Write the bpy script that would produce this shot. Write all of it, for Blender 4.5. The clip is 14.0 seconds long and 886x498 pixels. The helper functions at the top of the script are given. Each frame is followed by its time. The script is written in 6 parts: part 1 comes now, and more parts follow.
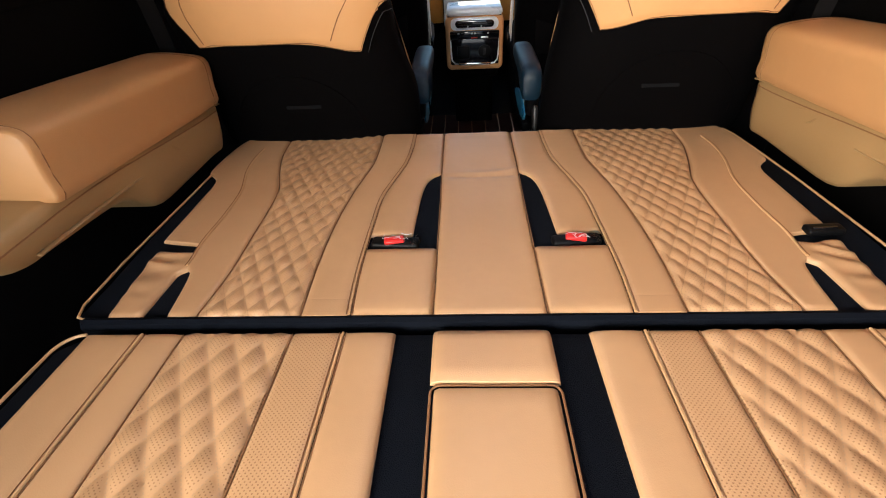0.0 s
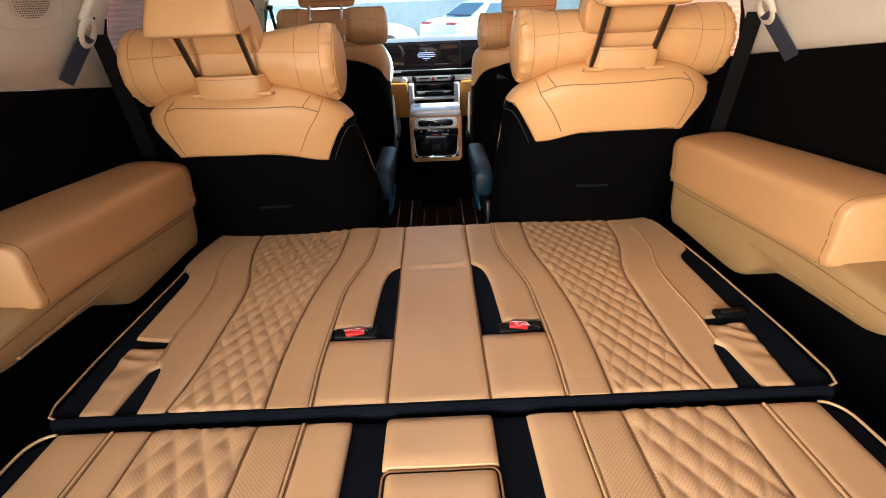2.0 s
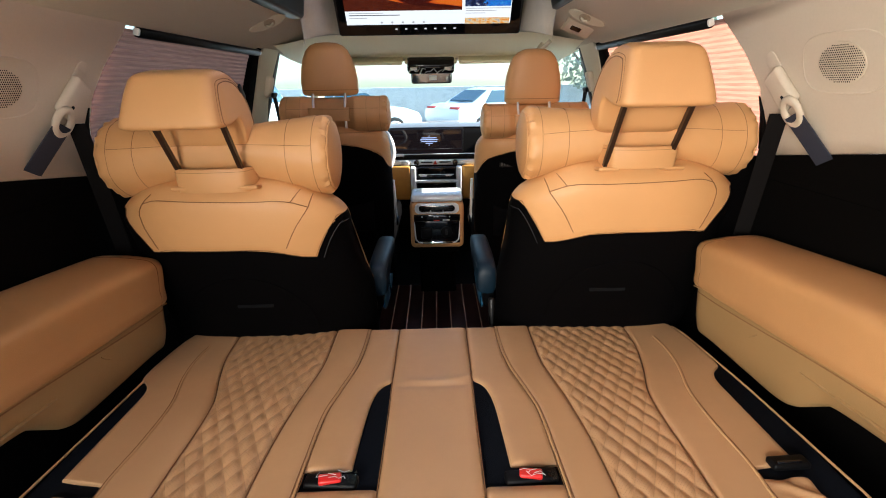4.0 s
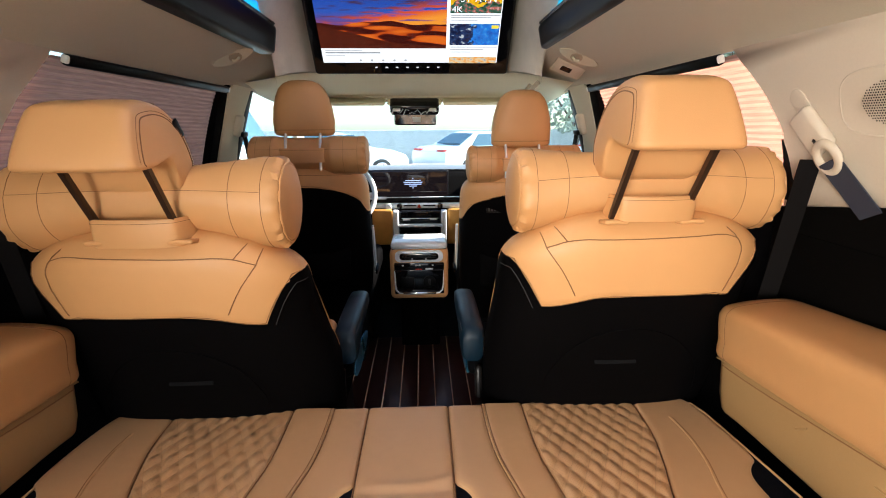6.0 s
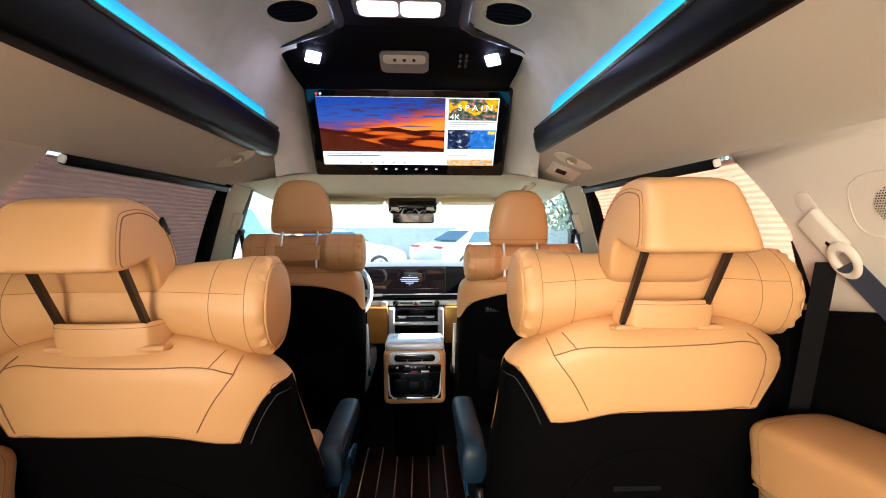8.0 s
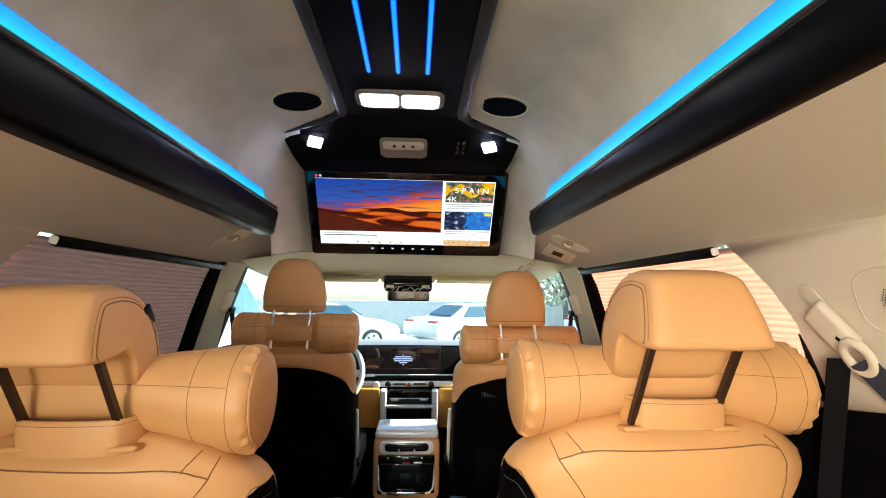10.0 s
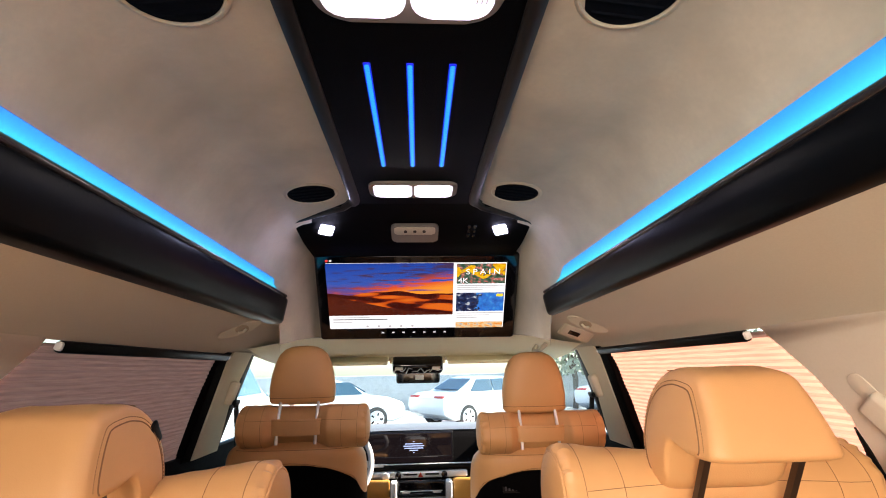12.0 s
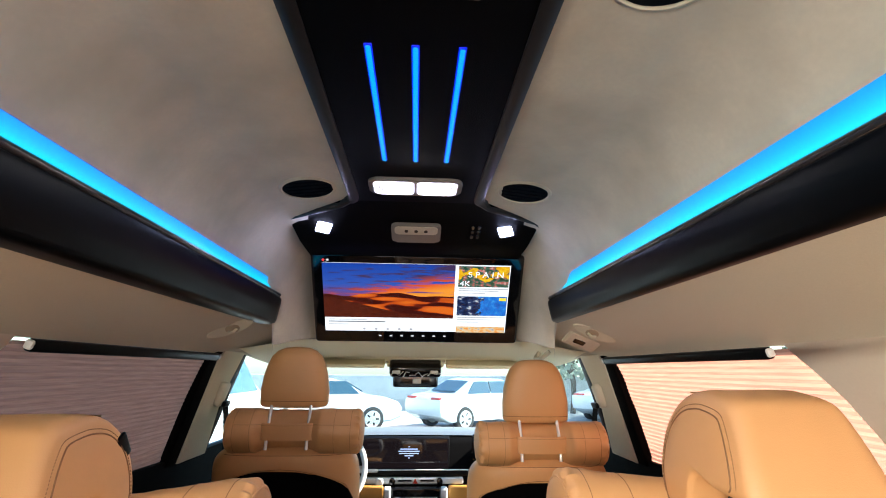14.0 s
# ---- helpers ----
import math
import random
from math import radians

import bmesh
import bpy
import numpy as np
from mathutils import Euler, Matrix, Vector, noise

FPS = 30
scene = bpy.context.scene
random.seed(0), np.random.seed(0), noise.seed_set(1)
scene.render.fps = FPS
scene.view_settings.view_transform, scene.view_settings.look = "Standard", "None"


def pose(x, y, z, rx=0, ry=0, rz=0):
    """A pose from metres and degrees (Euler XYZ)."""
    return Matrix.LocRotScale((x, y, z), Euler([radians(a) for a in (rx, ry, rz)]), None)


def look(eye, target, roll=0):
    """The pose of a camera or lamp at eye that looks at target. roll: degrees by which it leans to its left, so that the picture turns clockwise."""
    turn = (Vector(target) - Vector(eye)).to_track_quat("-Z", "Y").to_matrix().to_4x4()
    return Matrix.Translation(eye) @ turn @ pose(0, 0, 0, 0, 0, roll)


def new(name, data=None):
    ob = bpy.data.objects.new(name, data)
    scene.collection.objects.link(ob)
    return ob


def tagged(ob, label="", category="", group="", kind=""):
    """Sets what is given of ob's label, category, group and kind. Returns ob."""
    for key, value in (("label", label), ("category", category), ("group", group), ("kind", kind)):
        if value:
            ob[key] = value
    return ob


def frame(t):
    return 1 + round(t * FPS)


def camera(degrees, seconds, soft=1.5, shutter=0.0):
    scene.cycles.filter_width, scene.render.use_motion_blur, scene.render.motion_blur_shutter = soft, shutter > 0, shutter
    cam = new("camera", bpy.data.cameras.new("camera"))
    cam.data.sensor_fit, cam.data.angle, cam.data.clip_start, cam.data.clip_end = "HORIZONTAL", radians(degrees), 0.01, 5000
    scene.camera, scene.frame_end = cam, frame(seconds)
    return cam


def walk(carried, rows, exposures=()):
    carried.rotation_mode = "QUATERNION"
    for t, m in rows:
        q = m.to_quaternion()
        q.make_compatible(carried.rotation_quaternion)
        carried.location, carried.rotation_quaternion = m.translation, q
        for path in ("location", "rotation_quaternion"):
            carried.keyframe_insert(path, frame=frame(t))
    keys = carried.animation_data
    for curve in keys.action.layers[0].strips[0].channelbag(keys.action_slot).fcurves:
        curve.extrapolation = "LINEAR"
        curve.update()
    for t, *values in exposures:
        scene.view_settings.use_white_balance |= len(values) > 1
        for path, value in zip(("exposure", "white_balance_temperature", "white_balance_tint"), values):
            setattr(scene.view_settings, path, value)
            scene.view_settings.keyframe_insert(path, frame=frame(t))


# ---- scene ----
cam = camera(86.9, 14.0, soft=1.0)
PATH = [
    (0, (-0.03, 0.386, 0.924), (-0.136, 1.976, -0.285), -3.3),
    (0.5, (-0.023, 0.38, 0.93), (-0.118, 1.965, -0.285), -2.7),
    (1, (-0.014, 0.348, 0.942), (-0.148, 1.92, -0.287), -3.4),
    (1.5, (0.002, 0.325, 0.974), (-0.118, 1.963, -0.168), -3.4),
    (2, (0.011, 0.326, 1.007), (0.025, 2.085, 0.055), -2.2),
    (2.5, (0.01, 0.33, 1.012), (0.066, 2.117, 0.116), -1.5),
    (3, (0.009, 0.35, 1.021), (0.03, 2.183, 0.221), -1.9),
    (3.5, (0.012, 0.407, 1.016), (0.023, 2.263, 0.272), -1.6),
    (4, (0.018, 0.474, 1.025), (0.04, 2.358, 0.355), -1.0),
    (6.5, (0.042, 0.679, 1.011), (0.127, 2.625, 0.559), -0.4),
    (7, (0.043, 0.697, 1.01), (0.118, 2.664, 0.655), -0.8),
    (7.5, (0.047, 0.708, 1.013), (0.127, 2.695, 0.808), -1.3),
    (8, (0.04, 0.713, 1.018), (0.139, 2.708, 0.911), 0.0),
    (10.5, (0.034, 0.741, 1.056), (0.155, 2.72, 1.319), 0.7),
    (11, (0.028, 0.746, 1.069), (0.16, 2.716, 1.391), 0.5),
    (11.5, (0.018, 0.751, 1.083), (0.157, 2.7, 1.509), -0.4),
    (12, (0.002, 0.757, 1.096), (0.111, 2.691, 1.593), -1.1),
    (12.5, (0.0, 0.767, 1.108), (0.098, 2.694, 1.634), -0.8),
    (13, (0.0, 0.776, 1.114), (0.11, 2.704, 1.635), -0.4),
    (13.5, (0.0, 0.793, 1.117), (0.099, 2.725, 1.625), 0.2),
    (14, (0.002, 0.822, 1.115), (0.107, 2.756, 1.615), 0.5),
]
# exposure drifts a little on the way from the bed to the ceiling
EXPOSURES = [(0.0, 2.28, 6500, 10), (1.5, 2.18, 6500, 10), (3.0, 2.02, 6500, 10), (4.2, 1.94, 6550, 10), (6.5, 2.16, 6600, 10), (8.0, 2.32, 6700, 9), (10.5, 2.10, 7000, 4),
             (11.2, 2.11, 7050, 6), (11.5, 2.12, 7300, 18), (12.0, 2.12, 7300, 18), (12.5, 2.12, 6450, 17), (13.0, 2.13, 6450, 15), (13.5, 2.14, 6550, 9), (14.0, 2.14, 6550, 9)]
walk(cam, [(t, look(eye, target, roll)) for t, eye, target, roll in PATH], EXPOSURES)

# ---- light ----
world = bpy.data.worlds.new("sky")
scene.world = world
world.use_nodes = True
wn = world.node_tree.nodes
wl = world.node_tree.links
sky = wn.new("ShaderNodeTexSky")
sky.sky_type, sky.sun_disc = "NISHITA", False
sky.sun_elevation, sky.sun_rotation = radians(38), radians(80)
wn["Background"].inputs["Strength"].default_value = 0.13
wl.new(sky.outputs["Color"], wn["Background"].inputs["Color"])

sun_data = bpy.data.lights.new("sun", "SUN")
sun_data.energy, sun_data.angle, sun_data.color = 5.0, radians(0.5), (1.0, 0.95, 0.86)
sun = new("sun", sun_data)
# from the car's right, a little ahead
sun.matrix_world = look((8, 2.2, 6.5), (0, 0.8, 0))


def area_lamp(name, m, sx, sy, watts, color=(1, 1, 1), spread=180):
    d = bpy.data.lights.new(name, "AREA")
    d.shape, d.size, d.size_y, d.energy, d.color = "RECTANGLE", sx, sy, watts, color
    d.spread = radians(spread)
    ob = new(name, d)
    ob.matrix_world = m
    return ob


# daylight that comes in through the raised tailgate
area_lamp("tailgate_daylight", look((-0.80, -0.60, 1.12), (0.42, 1.4, 0.60)), 0.95, 0.70, 7.2, (1.0, 0.94, 0.83), 95)

# ---- materials ----
MATS = {}


def mat(name, color, rough=0.5, metal=0.0, spread=0.08, scale=30.0, bump=0.0, bump_scale=400.0, stain=0.0,
        sheen=0.0, coat=0.0, spec=0.5):
    """A plain surface with grain, a broad variation and fine relief."""
    m = bpy.data.materials.new(name)
    m.use_nodes = True
    n, l = m.node_tree.nodes, m.node_tree.links
    b = n["Principled BSDF"]
    b.inputs["Roughness"].default_value = rough
    b.inputs["Metallic"].default_value = metal
    b.inputs["Specular IOR Level"].default_value = spec
    b.inputs["Sheen Weight"].default_value = sheen
    b.inputs["Coat Weight"].default_value = coat
    co = n.new("ShaderNodeTexCoord")
    big = n.new("ShaderNodeTexNoise")
    big.inputs["Scale"].default_value = 5.0
    big.inputs["Detail"].default_value = 4
    fine = n.new("ShaderNodeTexNoise")
    fine.inputs["Scale"].default_value = scale
    fine.inputs["Detail"].default_value = 5
    l.new(co.outputs["Object"], big.inputs["Vector"])
    l.new(co.outputs["Object"], fine.inputs["Vector"])
    mix = n.new("ShaderNodeMix")
    mix.data_type = "RGBA"
    dark = [max(0, c * (1 - spread)) for c in color]
    light = [min(1, c * (1 + spread)) for c in color]
    mix.inputs["A"].default_value = (*dark, 1)
    mix.inputs["B"].default_value = (*light, 1)
    l.new(fine.outputs["Fac"], mix.inputs["Factor"])
    out = mix.outputs["Result"]
    if stain:
        ramp = n.new("ShaderNodeMapRange")
        ramp.inputs["From Min"].default_value, ramp.inputs["From Max"].default_value = 0.42, 0.68
        l.new(big.outputs["Fac"], ramp.inputs["Value"])
        m2 = n.new("ShaderNodeMix")
        m2.data_type = "RGBA"
        l.new(ramp.outputs["Result"], m2.inputs["Factor"])
        l.new(out, m2.inputs["A"])
        m2.inputs["B"].default_value = (*[c * (1 - stain) for c in color], 1)
        out = m2.outputs["Result"]
    l.new(out, b.inputs["Base Color"])
    rr = n.new("ShaderNodeMapRange")
    rr.inputs["To Min"].default_value, rr.inputs["To Max"].default_value = max(0.02, rough - 0.07), min(1, rough + 0.07)
    l.new(big.outputs["Fac"], rr.inputs["Value"])
    l.new(rr.outputs["Result"], b.inputs["Roughness"])
    if bump:
        v = n.new("ShaderNodeTexVoronoi")
        v.inputs["Scale"].default_value = bump_scale
        l.new(co.outputs["Object"], v.inputs["Vector"])
        bp = n.new("ShaderNodeBump")
        bp.inputs["Strength"].default_value = bump
        bp.inputs["Distance"].default_value = 0.001
        l.new(v.outputs["Distance"], bp.inputs["Height"])
        l.new(bp.outputs["Normal"], b.inputs["Normal"])
    MATS[name] = m
    return m


def math_node(n, l, op, a, b=None):
    k = n.new("ShaderNodeMath")
    k.operation = op
    for i, v in enumerate((a, b)):
        if v is None:
            continue
        if isinstance(v, (int, float)):
            k.inputs[i].default_value = v
        else:
            l.new(v, k.inputs[i])
    return k.outputs[0]


def add_perforation(m, pitch, radius, quilt=None, thread=(0.62, 0.43, 0.27)):
    """Punched holes, and stitches along the quilting lines, from the panel's own flat coordinates."""
    n, l = m.node_tree.nodes, m.node_tree.links
    b = n["Principled BSDF"]
    base = b.inputs["Base Color"].links[0].from_socket
    uv = n.new("ShaderNodeUVMap")
    sep = n.new("ShaderNodeSeparateXYZ")
    l.new(uv.outputs["UV"], sep.inputs[0])
    u, v = sep.outputs[0], sep.outputs[1]
    s = math_node(n, l, "DIVIDE", math_node(n, l, "ADD", u, v), pitch * 1.414)
    d = math_node(n, l, "DIVIDE", math_node(n, l, "SUBTRACT", u, v), pitch * 1.414)
    fx = math_node(n, l, "SUBTRACT", math_node(n, l, "FRACT", s), 0.5)
    fy = math_node(n, l, "SUBTRACT", math_node(n, l, "FRACT", d), 0.5)
    r = math_node(n, l, "SQRT", math_node(n, l, "ADD", math_node(n, l, "MULTIPLY", fx, fx), math_node(n, l, "MULTIPLY", fy, fy)))
    hole = math_node(n, l, "LESS_THAN", r, radius)
    mx = n.new("ShaderNodeMix")
    mx.data_type = "RGBA"
    l.new(base, mx.inputs["A"])
    mx.inputs["B"].default_value = (0.27, 0.14, 0.062, 1)
    out = mx.outputs["Result"]
    if quilt:
        wx, wy = quilt
        a = math_node(n, l, "ADD", math_node(n, l, "DIVIDE", u, wx), math_node(n, l, "DIVIDE", v, wy))
        c = math_node(n, l, "SUBTRACT", math_node(n, l, "DIVIDE", u, wx), math_node(n, l, "DIVIDE", v, wy))
        da = math_node(n, l, "ABSOLUTE", math_node(n, l, "SUBTRACT", math_node(n, l, "FRACT", math_node(n, l, "ADD", a, 0.5)), 0.5))
        dc = math_node(n, l, "ABSOLUTE", math_node(n, l, "SUBTRACT", math_node(n, l, "FRACT", math_node(n, l, "ADD", c, 0.5)), 0.5))
        dash = math_node(n, l, "LESS_THAN", math_node(n, l, "FRACT", math_node(n, l, "DIVIDE", v, 0.0046)), 0.62)
        la = math_node(n, l, "LESS_THAN", math_node(n, l, "MINIMUM", da, dc), 0.020)
        stitch = math_node(n, l, "MULTIPLY", la, dash)
        away = math_node(n, l, "GREATER_THAN", math_node(n, l, "MINIMUM", da, dc), 0.12)
        hole = math_node(n, l, "MULTIPLY", hole, away)
        m2 = n.new("ShaderNodeMix")
        m2.data_type = "RGBA"
        l.new(out, m2.inputs["A"])
        m2.inputs["B"].default_value = (*thread, 1)
        l.new(stitch, m2.inputs["Factor"])
        out = m2.outputs["Result"]
    l.new(hole, mx.inputs["Factor"])
    l.new(out, b.inputs["Base Color"])


def emit(name, color, strength):
    m = bpy.data.materials.new(name)
    m.use_nodes = True
    b = m.node_tree.nodes["Principled BSDF"]
    b.inputs["Base Color"].default_value = (*[c * 0.1 for c in color], 1)
    b.inputs["Emission Color"].default_value = (*color, 1)
    b.inputs["Emission Strength"].default_value = strength
    MATS[name] = m
    return m


TAN = (0.49, 0.284, 0.143)
leather = mat("tan leather", TAN, 0.42, spread=0.05, scale=60, bump=0.10, bump_scale=650, stain=0.05)
leather_seat = mat("tan seat leather", (0.60, 0.308, 0.122), 0.50, spread=0.05, scale=40, bump=0.12, bump_scale=650, stain=0.05)
leather_side = mat("tan cushion leather", (0.47, 0.240, 0.097), 0.45, spread=0.05, scale=50, bump=0.12, bump_scale=650, stain=0.06)
leather_quilt = mat("quilted tan leather", TAN, 0.42, spread=0.05, scale=60, bump=0.1, bump_scale=650, stain=0.04)
add_perforation(leather_quilt, 0.0042, 0.21, (0.039, 0.0735), (0.42, 0.26, 0.145))
leather_quilt_fine = mat("finely quilted tan leather", TAN, 0.42, spread=0.05, scale=60, bump=0.1, bump_scale=650, stain=0.04)
add_perforation(leather_quilt_fine, 0.0042, 0.16, (0.031, 0.060), (0.29, 0.155, 0.072))
leather_perf = mat("perforated tan leather", TAN, 0.44, spread=0.05, scale=60, bump=0.2, bump_scale=650, stain=0.04)
add_perforation(leather_perf, 0.0042, 0.21)
leather_dots = mat("faintly perforated tan leather", TAN, 0.44, spread=0.05, scale=60, bump=0.1, bump_scale=650, stain=0.04)
add_perforation(leather_dots, 0.0042, 0.12)
piping_tan = mat("tan piping", (0.51, 0.295, 0.14), 0.45, spread=0.06)
seam_brown = mat("brown thread", (0.22, 0.10, 0.038), 0.8, spread=0.2, scale=300)
felt = mat("black felt", (0.0035, 0.0048, 0.0080), 0.95, spread=0.4, scale=500, bump=0.5, bump_scale=900, spec=0.06)
felt_wall = mat("black trim felt", (0.0020, 0.0016, 0.0014), 0.95, spread=0.4, scale=500, bump=0.5, bump_scale=900, spec=0.04)
black_leather = mat("black leather", (0.0014, 0.0012, 0.0014), 0.7, spread=0.15, bump=0.3, bump_scale=600, spec=0.035)
black_plastic = mat("black plastic", (0.0028, 0.0028, 0.0032), 0.45, spread=0.15, bump=0.15, bump_scale=900, spec=0.12)
satin_black = mat("satin black lacquer", (0.0018, 0.0022, 0.0028), 0.34, spread=0.1, spec=0.07)
gloss_black = mat("gloss black", (0.004, 0.004, 0.005), 0.06, spread=0.1, spec=0.5)
headliner = mat("beige headliner cloth", (0.545, 0.49, 0.37), 0.95, spread=0.06, scale=300, sheen=0.1, bump=0.3, bump_scale=1200)
# darker beige that paints the shade inside the coat hook's cup
hook_shade = mat("shaded beige plastic", (0.34, 0.27, 0.19), 0.6, spread=0.05)
cream_trim = mat("cream trim plastic", (0.57, 0.485, 0.38), 0.6, spread=0.04, scale=200, bump=0.15, bump_scale=900)
suede = mat("grey beige suede", (0.555, 0.50, 0.385), 0.95, spread=0.08, scale=120, stain=0.26, sheen=0.2, bump=0.2, bump_scale=1500)
lip_black = mat("glossy lip trim", (0.02, 0.02, 0.022), 0.22, spread=0.1, spec=0.6)
rail_grey = mat("charcoal edge trim", (0.013, 0.012, 0.012), 0.4, spread=0.1, spec=0.3)
lamp_frame = mat("taupe lamp plastic", (0.20, 0.17, 0.145), 0.5, spread=0.05)
tan_plastic = mat("tan moulded plastic", (0.31, 0.182, 0.075), 0.55, spread=0.05, scale=200, bump=0.2, bump_scale=800)
chrome = mat("chrome", (0.8, 0.8, 0.8), 0.12, metal=1.0, spread=0.03)
post_chrome = mat("brushed chrome", (0.9, 0.9, 0.9), 0.25, metal=0.4, spread=0.03)
silver = mat("satin silver", (0.62, 0.63, 0.64), 0.3, metal=0.8, spread=0.04)
dark_bar = mat("dark bronze bar", (0.05, 0.03, 0.02), 0.35, metal=0.6, spread=0.1)
white_plastic = mat("off white plastic", (0.72, 0.70, 0.66), 0.45, spread=0.03)
webbing = mat("dark seat belt webbing", (0.0055, 0.0045, 0.0045), 0.85, spread=0.3, scale=600, bump=0.4, bump_scale=1000, spec=0.08)
webbing_blue = mat("blue grey seat belt webbing", (0.022, 0.026, 0.042), 0.7, spread=0.2, scale=600, bump=0.4, bump_scale=1000)
red_plastic = mat("red buckle button", (0.50, 0.014, 0.012), 0.3, spread=0.08)
# opaque pale grey for ribbons that paint the glints on clear film
wrap_glint = mat("pale wrap highlight", (0.7, 0.72, 0.75), 0.12, spread=0.1)
floor_wood = mat("dark red wood laminate", (0.030, 0.009, 0.006), 0.3, spread=0.35, scale=25, stain=0.3)
floor_line = mat("gold inlay line", (0.62, 0.45, 0.30), 0.4, spread=0.1)
wood_veneer = mat("amber wood veneer", (0.45, 0.22, 0.05), 0.3, spread=0.2, scale=18)
satin_white = mat("pale satin trim", (0.70, 0.74, 0.77), 0.28, metal=0.15, spread=0.04)
steer_grey = mat("pale grey leather", (0.6, 0.6, 0.6), 0.4, spread=0.06)
rubber = mat("tyre rubber", (0.02, 0.02, 0.02), 0.8, spread=0.2)
asphalt = mat("sunlit pale paving", (0.42, 0.415, 0.40), 0.95, spread=0.3, scale=40, stain=0.2, bump=0.4, bump_scale=60)
car_white = mat("white car paint", (0.70, 0.71, 0.72), 0.2, spread=0.02, coat=0.6)
car_blue = mat("blue car paint", (0.05, 0.13, 0.30), 0.2, spread=0.05, coat=0.6)
car_glass = mat("tinted car glass", (0.03, 0.08, 0.12), 0.05, spread=0.05)
tail_red = mat("red lamp lens", (0.5, 0.03, 0.02), 0.15, spread=0.1)
# wall colour raised towards the overexposed white of the distance
concrete = mat("pale concrete", (0.66, 0.65, 0.62), 0.9, spread=0.1, scale=20, stain=0.2)
# leaf green lightened so the colour carries the outdoor overexposure
leaf_green = mat("glare-paled foliage", (0.30, 0.32, 0.22), 0.8, spread=0.4, scale=3)
bark = mat("grey bark", (0.14, 0.10, 0.07), 0.9, spread=0.3, scale=20)
shell_paint = mat("body shell", (0.30, 0.30, 0.31), 0.6, spread=0.05)
led_cyan = emit("blue cove light", (0.0, 0.17, 0.33), 0.75)


def banded(m, stops):
    """A diffuser whose colour runs from its lower to its upper edge."""
    n, l = m.node_tree.nodes, m.node_tree.links
    co, sep, r = n.new("ShaderNodeTexCoord"), n.new("ShaderNodeSeparateXYZ"), n.new("ShaderNodeValToRGB")
    l.new(co.outputs["Generated"], sep.inputs[0])
    l.new(sep.outputs[2], r.inputs["Fac"])
    while len(r.color_ramp.elements) < len(stops):
        r.color_ramp.elements.new(0.5)
    for e, (p, c) in zip(r.color_ramp.elements, stops):
        e.position, e.color = p, (*c, 1)
    l.new(r.outputs["Color"], n["Principled BSDF"].inputs["Emission Color"])


banded(led_cyan, [(0.0, (0.0, 0.14, 0.36)), (0.16, (0.0, 0.22, 0.40)), (0.42, (0.0, 0.29, 0.44)), (0.60, (0.0, 0.23, 0.44)), (0.80, (0.0, 0.16, 0.42)), (1.0, (0.0, 0.11, 0.40))])
# glow for added strips that imitate the blue lens halo round the LEDs
led_halo = emit("deep blue light halo", (0.0, 0.004, 0.30), 0.75)
lamp_rim = emit("pale lamp edge", (0.62, 0.60, 0.85), 0.9)
led_line = emit("blue line light", (0.0, 0.13, 0.33), 0.8)
lamp_white = emit("white lamp lens", (0.97, 0.96, 1.0), 8.0)
lamp_cool = emit("cool reading lamp lens", (0.55, 0.60, 1.0), 15.0)


def translucent(name, color, back):
    m = bpy.data.materials.new(name)
    m.use_nodes = True
    n, l = m.node_tree.nodes, m.node_tree.links
    d, t, a = n.new("ShaderNodeBsdfDiffuse"), n.new("ShaderNodeBsdfTranslucent"), n.new("ShaderNodeMixShader")
    no, co = n.new("ShaderNodeTexNoise"), n.new("ShaderNodeTexCoord")
    mp = n.new("ShaderNodeMapping")
    mp.inputs["Scale"].default_value = (3, 3, 60)
    no.inputs["Scale"].default_value = 4
    no.inputs["Detail"].default_value = 6
    l.new(co.outputs["Object"], mp.inputs["Vector"])
    l.new(mp.outputs["Vector"], no.inputs["Vector"])
    r = n.new("ShaderNodeMix")
    r.data_type = "RGBA"
    r.inputs["A"].default_value = (*[c * 0.6 for c in color], 1)
    r.inputs["B"].default_value = (*[min(1, c * 1.3) for c in color], 1)
    l.new(no.outputs["Fac"], r.inputs["Factor"])
    l.new(r.outputs["Result"], d.inputs["Color"])
    l.new(r.outputs["Result"], t.inputs["Color"])
    a.inputs["Fac"].default_value = back
    l.new(d.outputs[0], a.inputs[1])
    l.new(t.outputs[0], a.inputs[2])
    l.new(a.outputs[0], n["Material Output"].inputs["Surface"])
    return m


blind_cloth = translucent("rust brown pleated cloth", (0.30, 0.130, 0.092), 0.8)


def glass_mat():
    m = bpy.data.materials.new("window glass")
    m.use_nodes = True
    n, l = m.node_tree.nodes, m.node_tree.links
    t, g, a = n.new("ShaderNodeBsdfTransparent"), n.new("ShaderNodeBsdfGlossy"), n.new("ShaderNodeMixShader")
    t.inputs["Color"].default_value = (0.78, 0.90, 0.935, 1)
    g.inputs["Roughness"].default_value = 0.03
    a.inputs["Fac"].default_value = 0.05
    l.new(t.outputs[0], a.inputs[1])
    l.new(g.outputs[0], a.inputs[2])
    l.new(a.outputs[0], n["Material Output"].inputs["Surface"])
    return m


